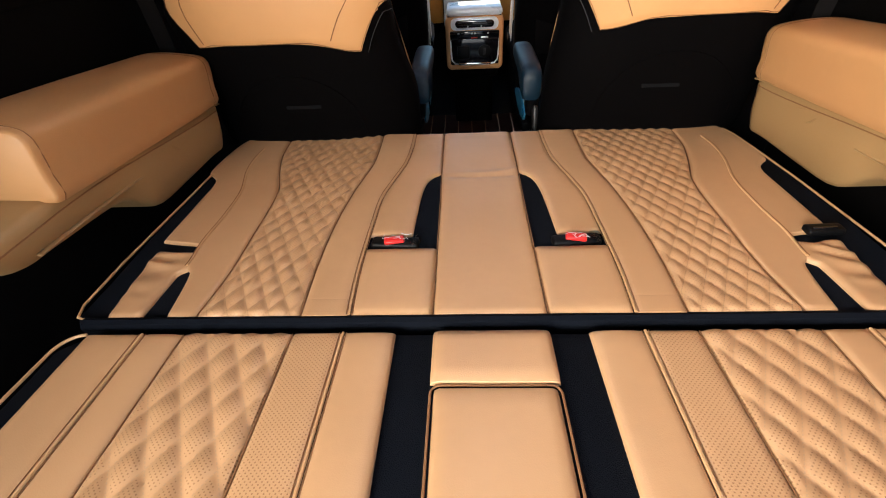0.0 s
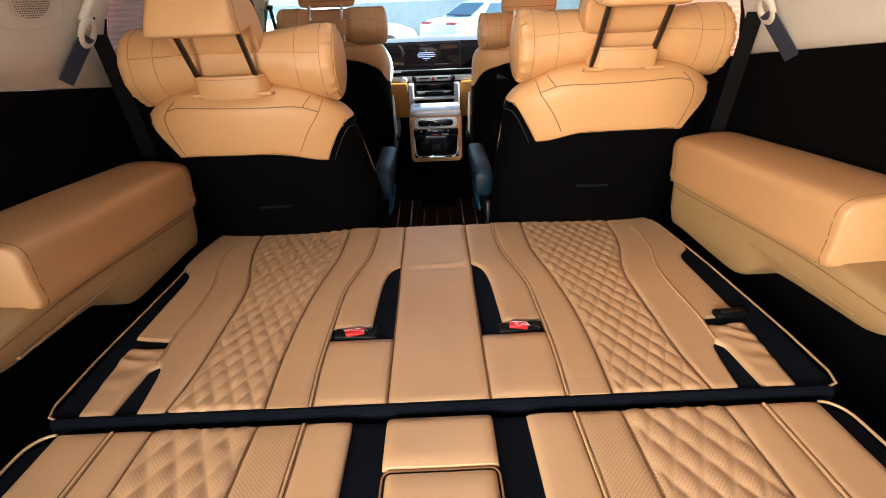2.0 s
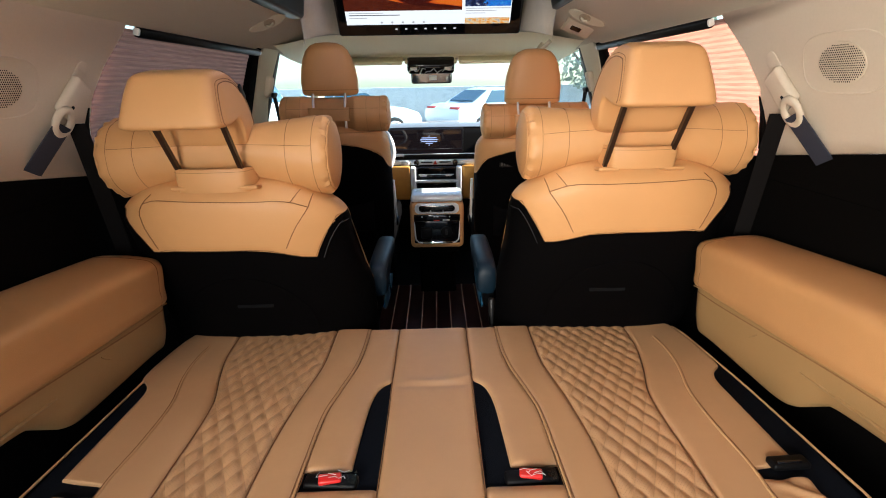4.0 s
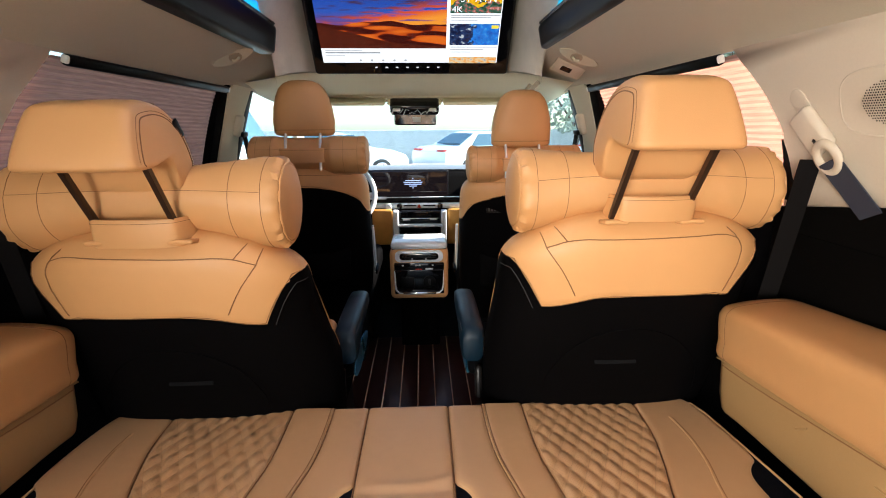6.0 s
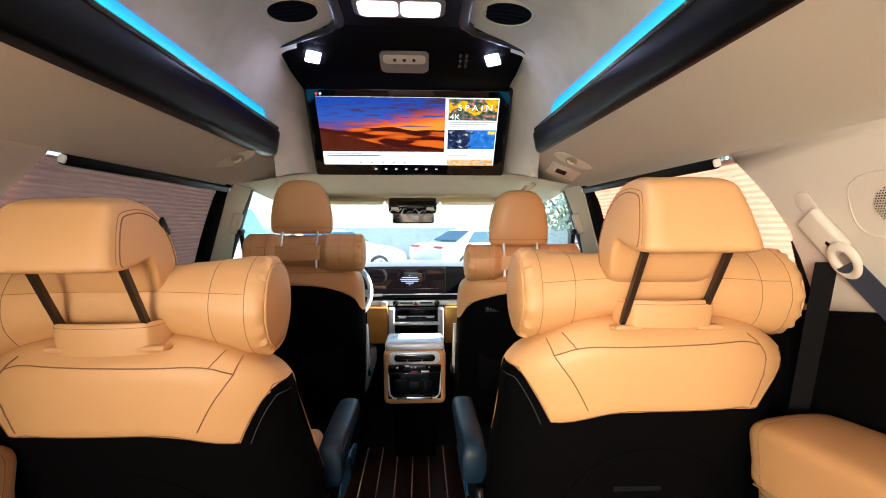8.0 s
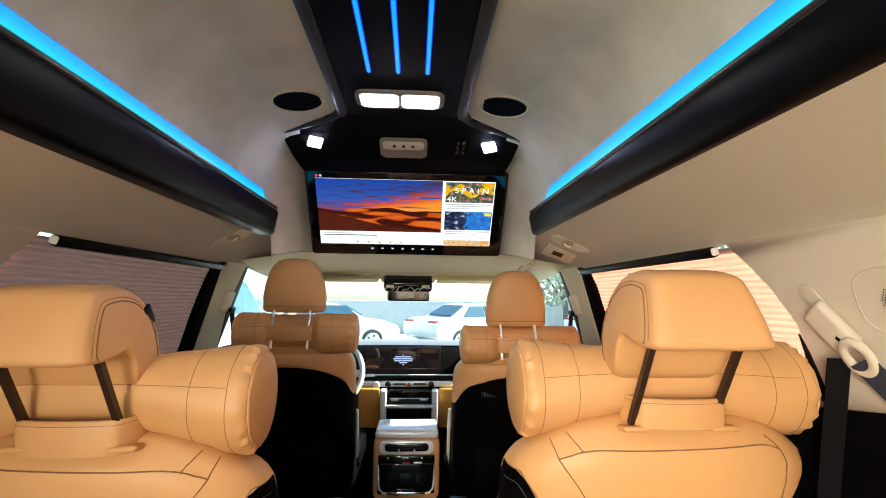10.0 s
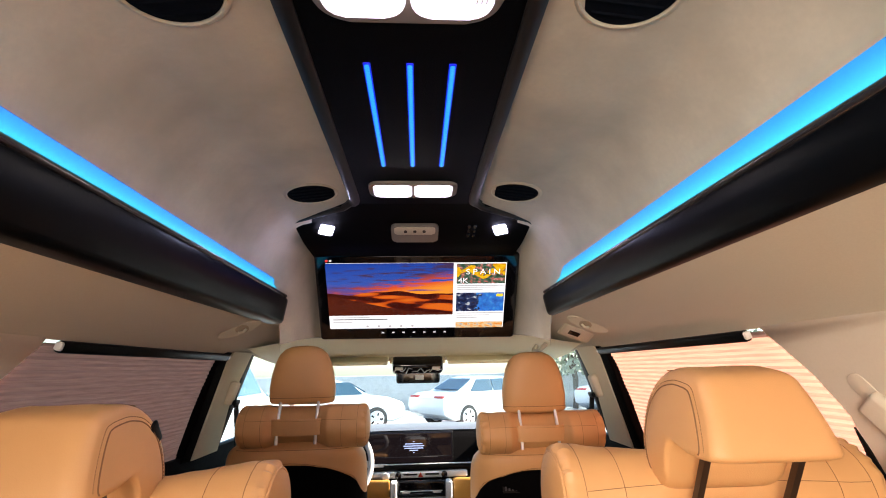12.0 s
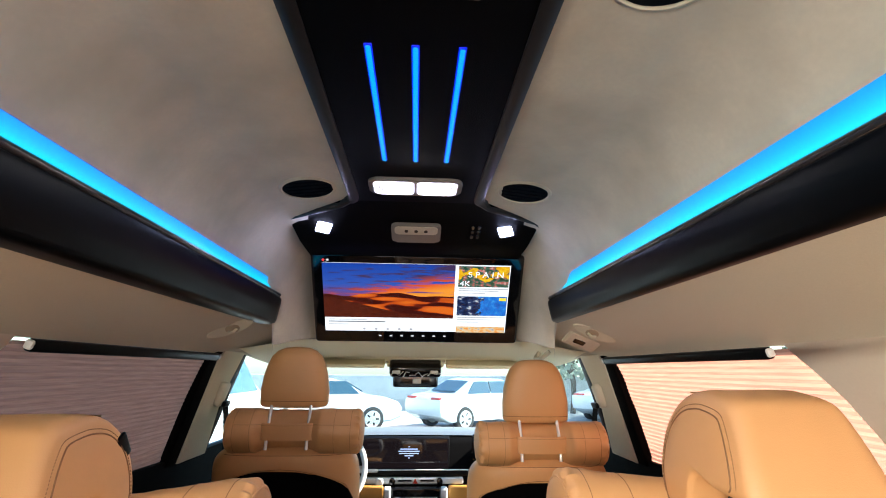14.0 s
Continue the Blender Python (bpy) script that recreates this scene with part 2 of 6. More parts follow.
glass = glass_mat()
# blue base colours below stand for sky reflected in dark trim and leather
painted_sheen_blue = mat("side plastic with painted blue sheen", (0.02, 0.14, 0.25), 0.3, spread=0.1)
arm_leather = mat("black leather with painted blue sheen", (0.003, 0.014, 0.026), 0.45, spread=0.1, bump=0.12, bump_scale=600, spec=0.3)
dash_pad = mat("soft dash top", (0.10, 0.105, 0.11), 0.35, spread=0.1, bump=0.2, bump_scale=700, spec=0.6)
cream_front = mat("pale cream headliner", (0.84, 0.76, 0.56), 0.9, spread=0.05, scale=300, bump=0.2, bump_scale=1200)
dim_thread = mat("dim grey thread", (0.0050, 0.0050, 0.0055), 0.9, spread=0.2, scale=300, spec=0.05)
grey_thread = mat("grey thread", (0.026, 0.026, 0.029), 0.7, spread=0.2, scale=300)

# ---- tools for building ----


def mesh_ob(name, bm, material, parent=None, label="", smooth=True):
    me = bpy.data.meshes.new(name)
    bmesh.ops.recalc_face_normals(bm, faces=bm.faces)
    bm.to_mesh(me)
    bm.free()
    me.materials.append(material)
    if smooth:
        me.polygons.foreach_set("use_smooth", [True] * len(me.polygons))
        me.set_sharp_from_angle(angle=radians(42))
    ob = new(name, me)
    if parent:
        ob.parent = parent
    if label:
        ob["label"] = label
    return ob


def part(name, bm, material, parent, label="", smooth=True):
    """A mesh made in the world's coordinates, hung under its thing or part."""
    o, shift = parent, Vector((0, 0, 0))
    while o:
        shift += o.location
        o = o.parent
    bmesh.ops.translate(bm, verts=bm.verts, vec=-shift)
    return mesh_ob(name, bm, material, parent, label, smooth)


def thing(name, place, label, category, group="", kind=""):
    ob = new(name)
    ob.empty_display_size = 0.05
    ob.location = place
    bpy.context.view_layer.update()
    return tagged(ob, label, category, group, kind)


def rbox(sx, sy, sz, r=0.01, seg=3, m=None):
    bm = bmesh.new()
    bmesh.ops.create_cube(bm, size=1)
    bmesh.ops.scale(bm, vec=(sx, sy, sz), verts=bm.verts)
    if r:
        bmesh.ops.bevel(bm, geom=bm.edges[:], offset=min(r, 0.49 * min(sx, sy, sz)), segments=seg, profile=0.5, affect="EDGES")
    if m is not None:
        bmesh.ops.transform(bm, matrix=m, verts=bm.verts)
    return bm


def cyl(r, h, m=None, seg=24, r2=None, bevel=0.0):
    bm = bmesh.new()
    bmesh.ops.create_cone(bm, cap_ends=True, segments=seg, radius1=r, radius2=r if r2 is None else r2, depth=h)
    if bevel:
        caps = [e for e in bm.edges if abs(e.verts[0].co.z - e.verts[1].co.z) < 1e-6]
        bmesh.ops.bevel(bm, geom=caps, offset=bevel, segments=3, profile=0.5, affect="EDGES")
    if m is not None:
        bmesh.ops.transform(bm, matrix=m, verts=bm.verts)
    return bm


def loft(rings, closed=True, caps=True):
    """A skin over rings of points, all of one count."""
    bm = bmesh.new()
    vs = [[bm.verts.new(p) for p in ring] for ring in rings]
    k = len(rings[0])
    for a, b in zip(vs, vs[1:]):
        for i in range(k if closed else k - 1):
            j = (i + 1) % k
            bm.faces.new((a[i], a[j], b[j], b[i]))
    if caps and closed:
        bm.faces.new(vs[0])
        bm.faces.new(vs[-1])
    return bm


def sweep(points, r, seg=8, flat=1.0, up=(0, 0, 1), caps=True):
    """A round (or flattened) cord along points."""
    pts = [Vector(p) for p in points]
    rings = []
    for i, p in enumerate(pts):
        d = (pts[min(i + 1, len(pts) - 1)] - pts[max(i - 1, 0)]).normalized()
        side = d.cross(Vector(up))
        if side.length < 1e-4:
            side = d.cross(Vector((1, 0, 0)))
        side.normalize()
        top = side.cross(d)
        rings.append([p + side * math.cos(a) * r + top * math.sin(a) * r * flat for a in [2 * math.pi * k / seg for k in range(seg)]])
    return loft(rings, caps=caps)


def ribbon(points, width, thick, across):
    """A flat band along points, wide along 'across'."""
    pts = [Vector(p) for p in points]
    c = Vector(across).normalized()
    rings = []
    for i, p in enumerate(pts):
        d = (pts[min(i + 1, len(pts) - 1)] - pts[max(i - 1, 0)]).normalized()
        a = (c - d * c.dot(d)).normalized()
        u = a.cross(d)
        rings.append([p + a * width / 2 + u * thick / 2, p - a * width / 2 + u * thick / 2, p - a * width / 2 - u * thick / 2, p + a * width / 2 - u * thick / 2])
    return loft(rings)


def rrect(w, h, r, k=6):
    """Outline of a rectangle with round corners."""
    out = []
    for cx, cy, a0 in ((w / 2 - r, h / 2 - r, 0), (r - w / 2, h / 2 - r, 90), (r - w / 2, r - h / 2, 180), (w / 2 - r, r - h / 2, 270)):
        out += [(cx + r * math.cos(radians(a0 + 90 * i / k)), cy + r * math.sin(radians(a0 + 90 * i / k))) for i in range(k + 1)]
    return out


def prism(pts, place, depth, bevel=0.0):
    """A flat outline (a, b) set in space by place(a, b) -> point, thick along the vector depth."""
    bm = bmesh.new()
    d = Vector(depth)
    v0 = [bm.verts.new(place(a, b)) for a, b in pts]
    v1 = [bm.verts.new(Vector(place(a, b)) + d) for a, b in pts]
    k = len(pts)
    bm.faces.new(v0)
    bm.faces.new(v1)
    for i in range(k):
        bm.faces.new((v0[i], v0[(i + 1) % k], v1[(i + 1) % k], v1[i]))
    if bevel:
        bmesh.ops.bevel(bm, geom=bm.edges[:], offset=bevel, segments=2, profile=0.5, affect="EDGES")
    return bm


def join(*bms):
    out = bms[0]
    for b in bms[1:]:
        me = bpy.data.meshes.new("tmp")
        b.to_mesh(me)
        out.from_mesh(me)
        bpy.data.meshes.remove(me)
        b.free()
    return out


def dropped(bm, dz):
    bmesh.ops.translate(bm, verts=bm.verts, vec=(0, 0, dz))
    return bm


def curve_of(knots):
    """A smooth line through (y, x) knots."""
    ys, xs = [k[0] for k in knots], [k[1] for k in knots]

    def f(y):
        y = min(max(y, ys[0]), ys[-1])
        for i in range(len(ys) - 1):
            if y <= ys[i + 1]:
                break
        t = (y - ys[i]) / (ys[i + 1] - ys[i])
        m = []
        for k in (i, i + 1):
            a, b = max(k - 1, 0), min(k + 1, len(ys) - 1)
            m.append((xs[b] - xs[a]) / (ys[b] - ys[a]))
        h = ys[i + 1] - ys[i]
        return ((2 * t**3 - 3 * t**2 + 1) * xs[i] + (t**3 - 2 * t**2 + t) * h * m[0]
                + (-2 * t**3 + 3 * t**2) * xs[i + 1] + (t**3 - t**2) * h * m[1])
    return f


def smoothstep(a, b, x):
    t = min(max((x - a) / (b - a), 0), 1)
    return t * t * (3 - 2 * t)

# ---- the car's shell ----
FLOOR = -0.10
CX = -0.008          # middle of the roof console


def wall_x(z):
    """Inner face of the side trim: upright below the belt line, leaning in above it."""
    return 0.80 - max(0, z - 0.86) * 0.3226


def back_edge(z, s):
    """Rear edge of the sliding door's window: a slow curve."""
    return curve_of([(0.84, 1.612), (0.90, 1.590), (0.945, 1.580), (0.985, 1.577), (1.02, 1.588), (1.05, 1.600), (1.113, 1.648), (1.172, 1.70)])(z) + (0.012 if s < 0 else 0.0)


def side_panel(name, s, outline, material, label, thick=0.03, inset=0.0, kind="structure", bevel=0.004):
    bm = prism(outline, lambda y, z: (s * (wall_x(z) - inset), y, z), (s * thick, 0, 0), bevel)
    return tagged(mesh_ob(name, bm, material, smooth=True), label, "wall trim", kind=kind)


floor = tagged(mesh_ob("floor", rbox(1.64, 4.42, 0.05, 0, m=pose(0, 2.09, FLOOR - 0.03)), black_plastic), "dark car floor below the seats", "floor", kind="structure")
planks = thing("floor_mat", (0, 2.4, FLOOR), "dark red wood-look floor mat with pale inlay lines", "floor mat")
part("mat_base", rbox(0.60, 1.5, 0.012, 0.003, 2, pose(0.004, 2.25, FLOOR + 0.001)), floor_wood, planks)
for i in range(9):
    part("inlay_line", rbox(0.0045, 1.5, 0.003, 0.001, 1, pose(-0.29 + i * 0.0735, 2.25, FLOOR + 0.008)), floor_line, planks)

for s, n in ((-1, "left"), (1, "right")):
    # felt-covered lower quarter
    b0, b1 = (0.846, 0.930) if s > 0 else (0.829, 0.905)
    side_panel("wall_lower_" + n, s, [(-0.12, FLOOR), (1.62, FLOOR), (1.62, 0.80), (-0.12, 0.80)], felt_wall, "black felt lower side trim")
    side_panel("wall_belt_" + n, s, [(-0.12, 0.80), (1.62, 0.80), (1.62, b0 - 0.002), (1.05, b1), (-0.12, b1 + 0.008)], felt_wall, "black felt side trim below the cream panel", bevel=0)
    # cream quarter trim with the small window's opening
    side_panel("wall_quarter_" + n, s, [(1.70, 1.172), *[(back_edge(z, s), z) for z in (1.15, 1.12, 1.095, 1.07, 1.045, 1.02, 1.0, 0.98, 0.96, 0.94, 0.91, 0.88)], (1.604, b0), (1.05, b1 + 0.001), (-0.12, b1 + 0.009),
                                      (-0.12, 0.97), (0.55, 0.97), (1.02, 0.968), (1.10, 0.975), (1.17, 1.005), (1.245, 1.09), (1.26, 1.172)], cream_trim, "cream plastic quarter trim")
    side_panel("door_lower_" + n, s, [(1.62, FLOOR), (4.2, FLOOR), (4.2, 0.80), (2.66, 0.815), (1.62, 0.84)], black_leather, "black door trim below the windows")
    side_panel("pillar_middle_" + n, s, [(2.57, 0.80), (2.78, 0.80), (2.75, 1.0), (2.80, 1.175), (2.60, 1.175), (2.575, 1.14)], headliner, "beige cloth middle pillar", inset=0.012)
    side_panel("window_seal_" + n, s, [(2.505, 0.80), (2.605, 0.80), (2.600, 1.172), (2.555, 1.172), (2.525, 1.150), (2.510, 1.11)], black_leather, "black rubber window edge", inset=0.004)
    side_panel("pillar_front_" + n, s, [(3.30, 1.175), (3.42, 1.175), (4.25, 0.80), (4.02, 0.80)], headliner, "beige windscreen pillar", inset=0.01)
    side_panel("front_door_frame_" + n, s, [(2.78, 0.81), (2.82, 0.81), (2.86, 1.172), (2.80, 1.172)], black_plastic, "black front window frame")
    # cloth from the window heads up to the air duct, in a slow curve
    rings = []
    for k in range(13):
        t = k / 12
        x = 0.705 + (0.475 - 0.705) * t
        z = 1.165 + 0.105 * (t ** 0.75) - 0.008 * math.sin(math.pi * t)
        rings.append([(s * x, y, z) for y in (-0.12, 0.6, 1.3, 1.74, 2.1, 2.6, 3.3)])
    rings.append([(s * 0.475, y, 1.36) for y in (-0.12, 0.6, 1.3, 1.74, 2.1, 2.6, 3.3)])
    bm = loft(rings, closed=False)
    tagged(mesh_ob("headliner_" + n, bm, headliner), "beige cloth headliner over the windows", "headliner", kind="structure")
    # outer shell keeps daylight out
    bm = prism([(-0.12, -0.2), (4.34, -0.2), (4.34, 0.72), (4.0, 0.79), (3.3, 0.80), (1.62, 0.80), (1.62, 0.84), (-0.12, 0.93)], lambda y, z: (s * 0.86, y, z), (s * 0.02, 0, 0))
    tagged(mesh_ob("outer_panel_" + n, bm, shell_paint), "painted outer door skin", "body panel", kind="structure")

# suede ceiling, arched across and rolled down at its front


def suede_z(x):
    a = abs(x - CX * 0.5)
    return 1.556 - 0.022 * smoothstep(0.16, 0.42, a) - 0.128 * max(0, (a - 0.355) / 0.12) ** 2


rings = []
xs = [-0.475 + 0.95 * i / 48 for i in range(49)]


def skirted(row):
    """The suede turns down at both sides, behind the cove lights."""
    (x0, y0, z0), (x1, y1, z1) = row[0], row[-1]
    return [(x0 - 0.0015, y0, z0 - 0.03), *row, (x1 + 0.0015, y1, z1 - 0.03)]


for k in range(40):
    y = -0.12 + k * (2.14 + 0.12) / 39
    rings.append(skirted([(x, y, suede_z(x) + 0.0022 * noise.noise((x * 7, y * 5, 0))) for x in xs]))
for k in range(1, 15):
    a = math.pi / 2 * k / 14
    rings.append(skirted([(x, 2.30 - 0.16 * smoothstep(0.37, 0.45, abs(x)) + (0.40 - 0.10 * smoothstep(0.385, 0.47, abs(x))) * math.sin(a), suede_z(x) - (suede_z(x) - 1.23 + 0.04 * smoothstep(0.385, 0.47, abs(x))) * (1 - math.cos(a))) for x in xs]))
tagged(mesh_ob("ceiling", loft(rings, closed=False), suede), "grey beige suede raised ceiling", "ceiling", kind="structure")
tagged(mesh_ob("roof_skin", rbox(1.75, 3.55, 0.03, 0.0, m=pose(0, 1.6, 1.66)), shell_paint), "painted raised roof skin", "roof", kind="structure")
for s in (-1, 1):
    tagged(mesh_ob("roof_flank", prism([(-0.12, 1.175), (3.36, 1.175), (3.36, 1.66), (-0.12, 1.66)], lambda y, z: (s * (0.735 if z < 1.4 else 0.66), y, z), (s * 0.02, 0, 0)), shell_paint), "painted raised roof flank", "roof", kind="structure")
tagged(mesh_ob("roof_front", rbox(1.5, 0.02, 0.5, 0, m=pose(0, 3.39, 1.42)), shell_paint), "front of the raised roof", "roof", kind="structure")
tagged(mesh_ob("roof_rear", rbox(1.5, 0.03, 0.40, 0.006, 2, pose(0, -0.14, 1.48)), shell_paint), "rear end of the raised roof above the tailgate opening", "roof", kind="structure")
# front headliner, ahead of the screen
rings = []
for k in range(9):
    y = 2.665 + k * 0.088
    rings.append([(x, y, 1.225 - 0.05 * smoothstep(2.6, 3.35, y) - 0.04 * smoothstep(0.40, 0.72, abs(x))) for x in [-0.72 + 0.06 * i for i in range(25)]])
tagged(mesh_ob("headliner_front", loft(rings, closed=False), cream_front), "cream front headliner", "headliner", kind="structure")

# ---- raised roof console, ducts and cove lights ----
for s, n in ((-1, "left"), (1, "right")):
    duct = thing("air_duct", (s * 0.46, 1.2, 1.3), "long satin black roof duct with a lit cove above", "air duct", "roof ducts")
    foot, top = (1.258, 1.398) if s < 0 else (1.270, 1.408)
    fall = -0.005 if s < 0 else 0.0
    prof = [(0.470, foot), (0.459, foot + 0.004), (0.454, foot + 0.012), (0.443, 1.335), (0.444, 1.344), (0.450, 1.348), (0.50, 1.348), (0.50, foot)]
    rings = []
    for y, g in ((-0.12, 1), (2.36, 1), (2.385, 0.97), (2.397, 0.88)):
        zc = 1.305
        rings.append([(s * (0.50 - (0.50 - x) * g), y, zc + (z - zc) * g) for x, z in prof])
    part("duct_body", dropped(loft(rings), fall), satin_black, duct)
    part("duct_lip", dropped(sweep([(s * 0.447, -0.12, 1.351), (s * 0.447, 2.36, 1.351)], 0.0065, 12), fall), lip_black, duct, "glossy black lip")
    bm = loft([[(s * 0.456, y, 1.351), (s * 0.468, y, 1.36), (s * 0.473, y, 1.384), (s * 0.468, y, top), (s * 0.482, y, top), (s * 0.482, y, 1.351)] for y in (-0.12, 2.33)])
    part("cove_light", dropped(bm, fall), led_cyan, duct, "glowing cyan strip light, deeper blue towards its edges")
    # added glowing strip: halo over the cove light, no lamp of its own
    part("cove_halo", dropped(sweep([(s * 0.472, -0.12, top + 0.001), (s * 0.472, 2.33, top + 0.001)], 0.0018, 8), fall), led_halo, duct, "deep blue halo strip above the light")

console = thing("roof_console", (CX, 1.0, 1.56), "black roof console with lamps and line lights", "roof console")
# the long middle slab with raised edge rails
part("slab", rbox(0.315, 2.11, 0.02, 0.004, 2, pose(CX, 0.935, 1.552)), black_leather, console)
for s in (-1, 1):
    rail = []
    for y, x in ((-0.12, 0.160), (1.93, 0.161), (1.965, 0.163), (1.985, 0.168), (2.0, 0.178)):
        rail.append([(CX + (0.006 if s > 0 else 0.0) + s * (x + a), y, z) for a, z in ((-0.018, 1.545), (-0.017, 1.5395), (-0.013, 1.5375), (0.005, 1.5385), (0.010, 1.542), (0.011, 1.556), (-0.018, 1.556))])
    part("edge_rail", loft(rail), rail_grey, console, "charcoal edge rail")
    part("wing_rail", sweep([(CX + s * 0.168, 1.985, 1.547), (CX + s * 0.20, 2.03, 1.546), (CX + s * 0.36, 2.14, 1.545), (CX + s * 0.374, 2.16, 1.543)], 0.010, 8), rail_grey, console)
# the panel that widens and drops to the screen
bm = loft([[(CX - 0.165, 1.99, 1.545), (CX + 0.165, 1.99, 1.545), (CX + 0.165, 1.99, 1.575), (CX - 0.165, 1.99, 1.575)],
           [(CX - 0.373, 2.155, 1.541), (CX + 0.373, 2.155, 1.541), (CX + 0.373, 2.155, 1.575), (CX - 0.373, 2.155, 1.575)],
           [(CX - 0.366, 2.27, 1.508), (CX + 0.366, 2.27, 1.508), (CX + 0.366, 2.28, 1.57), (CX - 0.366, 2.28, 1.57)],
           [(CX - 0.362, 2.31, 1.500), (CX + 0.362, 2.31, 1.500), (CX + 0.362, 2.40, 1.57), (CX - 0.362, 2.40, 1.57)],
           [(CX - 0.366, 2.45, 1.498), (CX + 0.366, 2.45, 1.498), (CX + 0.366, 2.48, 1.57), (CX - 0.366, 2.48, 1.57)]])
part("front_panel", bm, black_leather, console)


def drop_z(y):
    return 1.541 - (y - 2.155) * 0.312


for x0 in (-0.065, 0.0, 0.065):
    part("line_light", rbox(0.0085, 0.363, 0.006, 0.003, 2, pose(CX + x0, 1.5525, 1.5405)), led_line, console, "thin blue line light")
    # wider glowing strip behind each line light, standing for its blue halo
    part("line_halo", rbox(0.0115, 0.367, 0.004, 0.0019, 2, pose(CX + x0, 1.5525, 1.5415)), led_halo, console, "deep blue halo strip around the line light")
for y0, w, h, r in ((1.872, 0.200, 0.078, 0.018), (1.192, 0.215, 0.150, 0.034)):
    flat = lambda z, y0=y0: (lambda a, b: (CX + a, y0 + b, z))
    lampb = part("dome_lamp", prism(rrect(w + 0.022, h + 0.020, r + 0.010), flat(1.5345), (0, 0, 0.014), 0.003), lamp_frame, console, "taupe dome lamp surround")
    for s in (-1, 1):
        lens = part("lens", prism([(s * (w / 4 + 0.001) + a, b) for a, b in rrect(w / 2 - 0.004, h, r * 0.8)], flat(1.5325), (0, 0, 0.006), 0.002), lamp_rim, lampb, "pale ribbed lens edge")
        part("lit_panel", prism([(s * w * 0.203 + a, b) for a, b in rrect(w * 0.33, h * 0.80, 0.006)], flat(1.5312), (0, 0, 0.003), 0.0008), lamp_white, lens, "lit white panel")
        for k in range(3):
            part("rib", rbox(0.0016, h * 0.62, 0.0016, 0.0006, 1, pose(CX + s * (w * 0.395 + 0.006 * k), y0, 1.5318)), lamp_frame, lens)
for s in (-1, 1):
    m = Matrix.Translation((CX + s * 0.277, 2.192, drop_z(2.192) - 0.001)) @ Matrix.Rotation(radians(-17.3), 4, "X") @ Matrix.Rotation(radians(-s * 20), 4, "Z")
    part("reading_lamp", rbox(0.042, 0.050, 0.008, 0.0038, 4, m), lamp_cool, console, "lit reading lamp")
m = Matrix.Translation((CX + 0.002, 2.203, drop_z(2.203) - 0.003)) @ Matrix.Rotation(radians(-17.3), 4, "X")
hub = part("switch_box", prism(rrect(0.150, 0.094, 0.016), lambda a, b: m @ Vector((a, b, -0.008)), m.to_3x3() @ Vector((0, 0, 0.014)), 0.004), lamp_frame, console, "taupe switch box")
part("switch_panel", prism(rrect(0.130, 0.040, 0.012), lambda a, b: m @ Vector((a, b - 0.022, -0.0105)), m.to_3x3() @ Vector((0, 0, 0.004)), 0.0015), cream_trim, hub, "paler switch panel")
for dx in (-0.042, 0, 0.042):
    part("switch", cyl(0.0055, 0.010, m @ pose(dx * 0.7, -0.022, -0.0085), 14), dark_bar, hub)
part("switch_bar", rbox(0.12, 0.004, 0.003, 0.001, 1, m @ pose(0, -0.012, -0.008)), silver, hub)
for r in range(3):
    for c in range(2):
        part("slot", rbox(0.011, 0.018, 0.004, 0.002, 1, Matrix.Translation((CX + 0.175 + c * 0.018, 2.175 + r * 0.024, drop_z(2.175 + r * 0.024) - 0.002)) @ Matrix.Rotation(radians(-17.3), 4, "X")), gloss_black, console)

for x0, y0 in ((-0.274, 1.925), (0.262, 1.914), (-0.293, 1.234), (0.268, 1.224)):
    vent = thing("ceiling_vent", (x0, y0, suede_z(x0)), "round black air vent in the suede ceiling", "air vent", "ceiling vents")
    tilt = math.degrees(math.atan((suede_z(x0 + 0.01) - suede_z(x0 - 0.01)) / 0.02))
    m = pose(x0, y0, suede_z(x0) - 0.002, 0, -tilt, 0)
    ring = []
    for r, z in ((0.072, 0.004), (0.070, 0.0008), (0.067, -0.0014), (0.064, -0.0022), (0.0625, -0.001), (0.0615, 0.010)):
        ring.append([m @ Vector((r * math.cos(a), r * math.sin(a), z)) for a in [2 * math.pi * k / 40 for k in range(40)]])
    part("rim", loft(ring, caps=False), suede, vent, "suede-wrapped rim")
    part("throat", cyl(0.061, 0.004, m @ pose(0, 0, 0.003), 32), felt, vent)
    for k in range(-2, 3):
        w = 2 * math.sqrt(0.055**2 - (k * 0.021) ** 2)
        part("vane", rbox(w, 0.002, 0.006, 0.0006, 1, m @ pose(0, k * 0.021, 0.001, 35)), felt, vent)

# ---- the big screen ----
TVM = Matrix.Translation((0.004, 2.519, 1.369)) @ Matrix.Rotation(math.atan2(0.222, -0.157), 4, "X")
TVP = TVM @ Matrix.Translation((-0.004, -0.0062, 0)) @ Matrix.Diagonal((0.952, 0.832, 1, 1))
tv = thing("ceiling_screen", (0, 2.485, 1.343), "large black flip-down screen showing a desert at sunset", "screen")
part("housing", rbox(0.757, 0.362, 0.035, 0.014, 4, TVM @ pose(0.0, -0.010, -0.012)), gloss_black, tv)


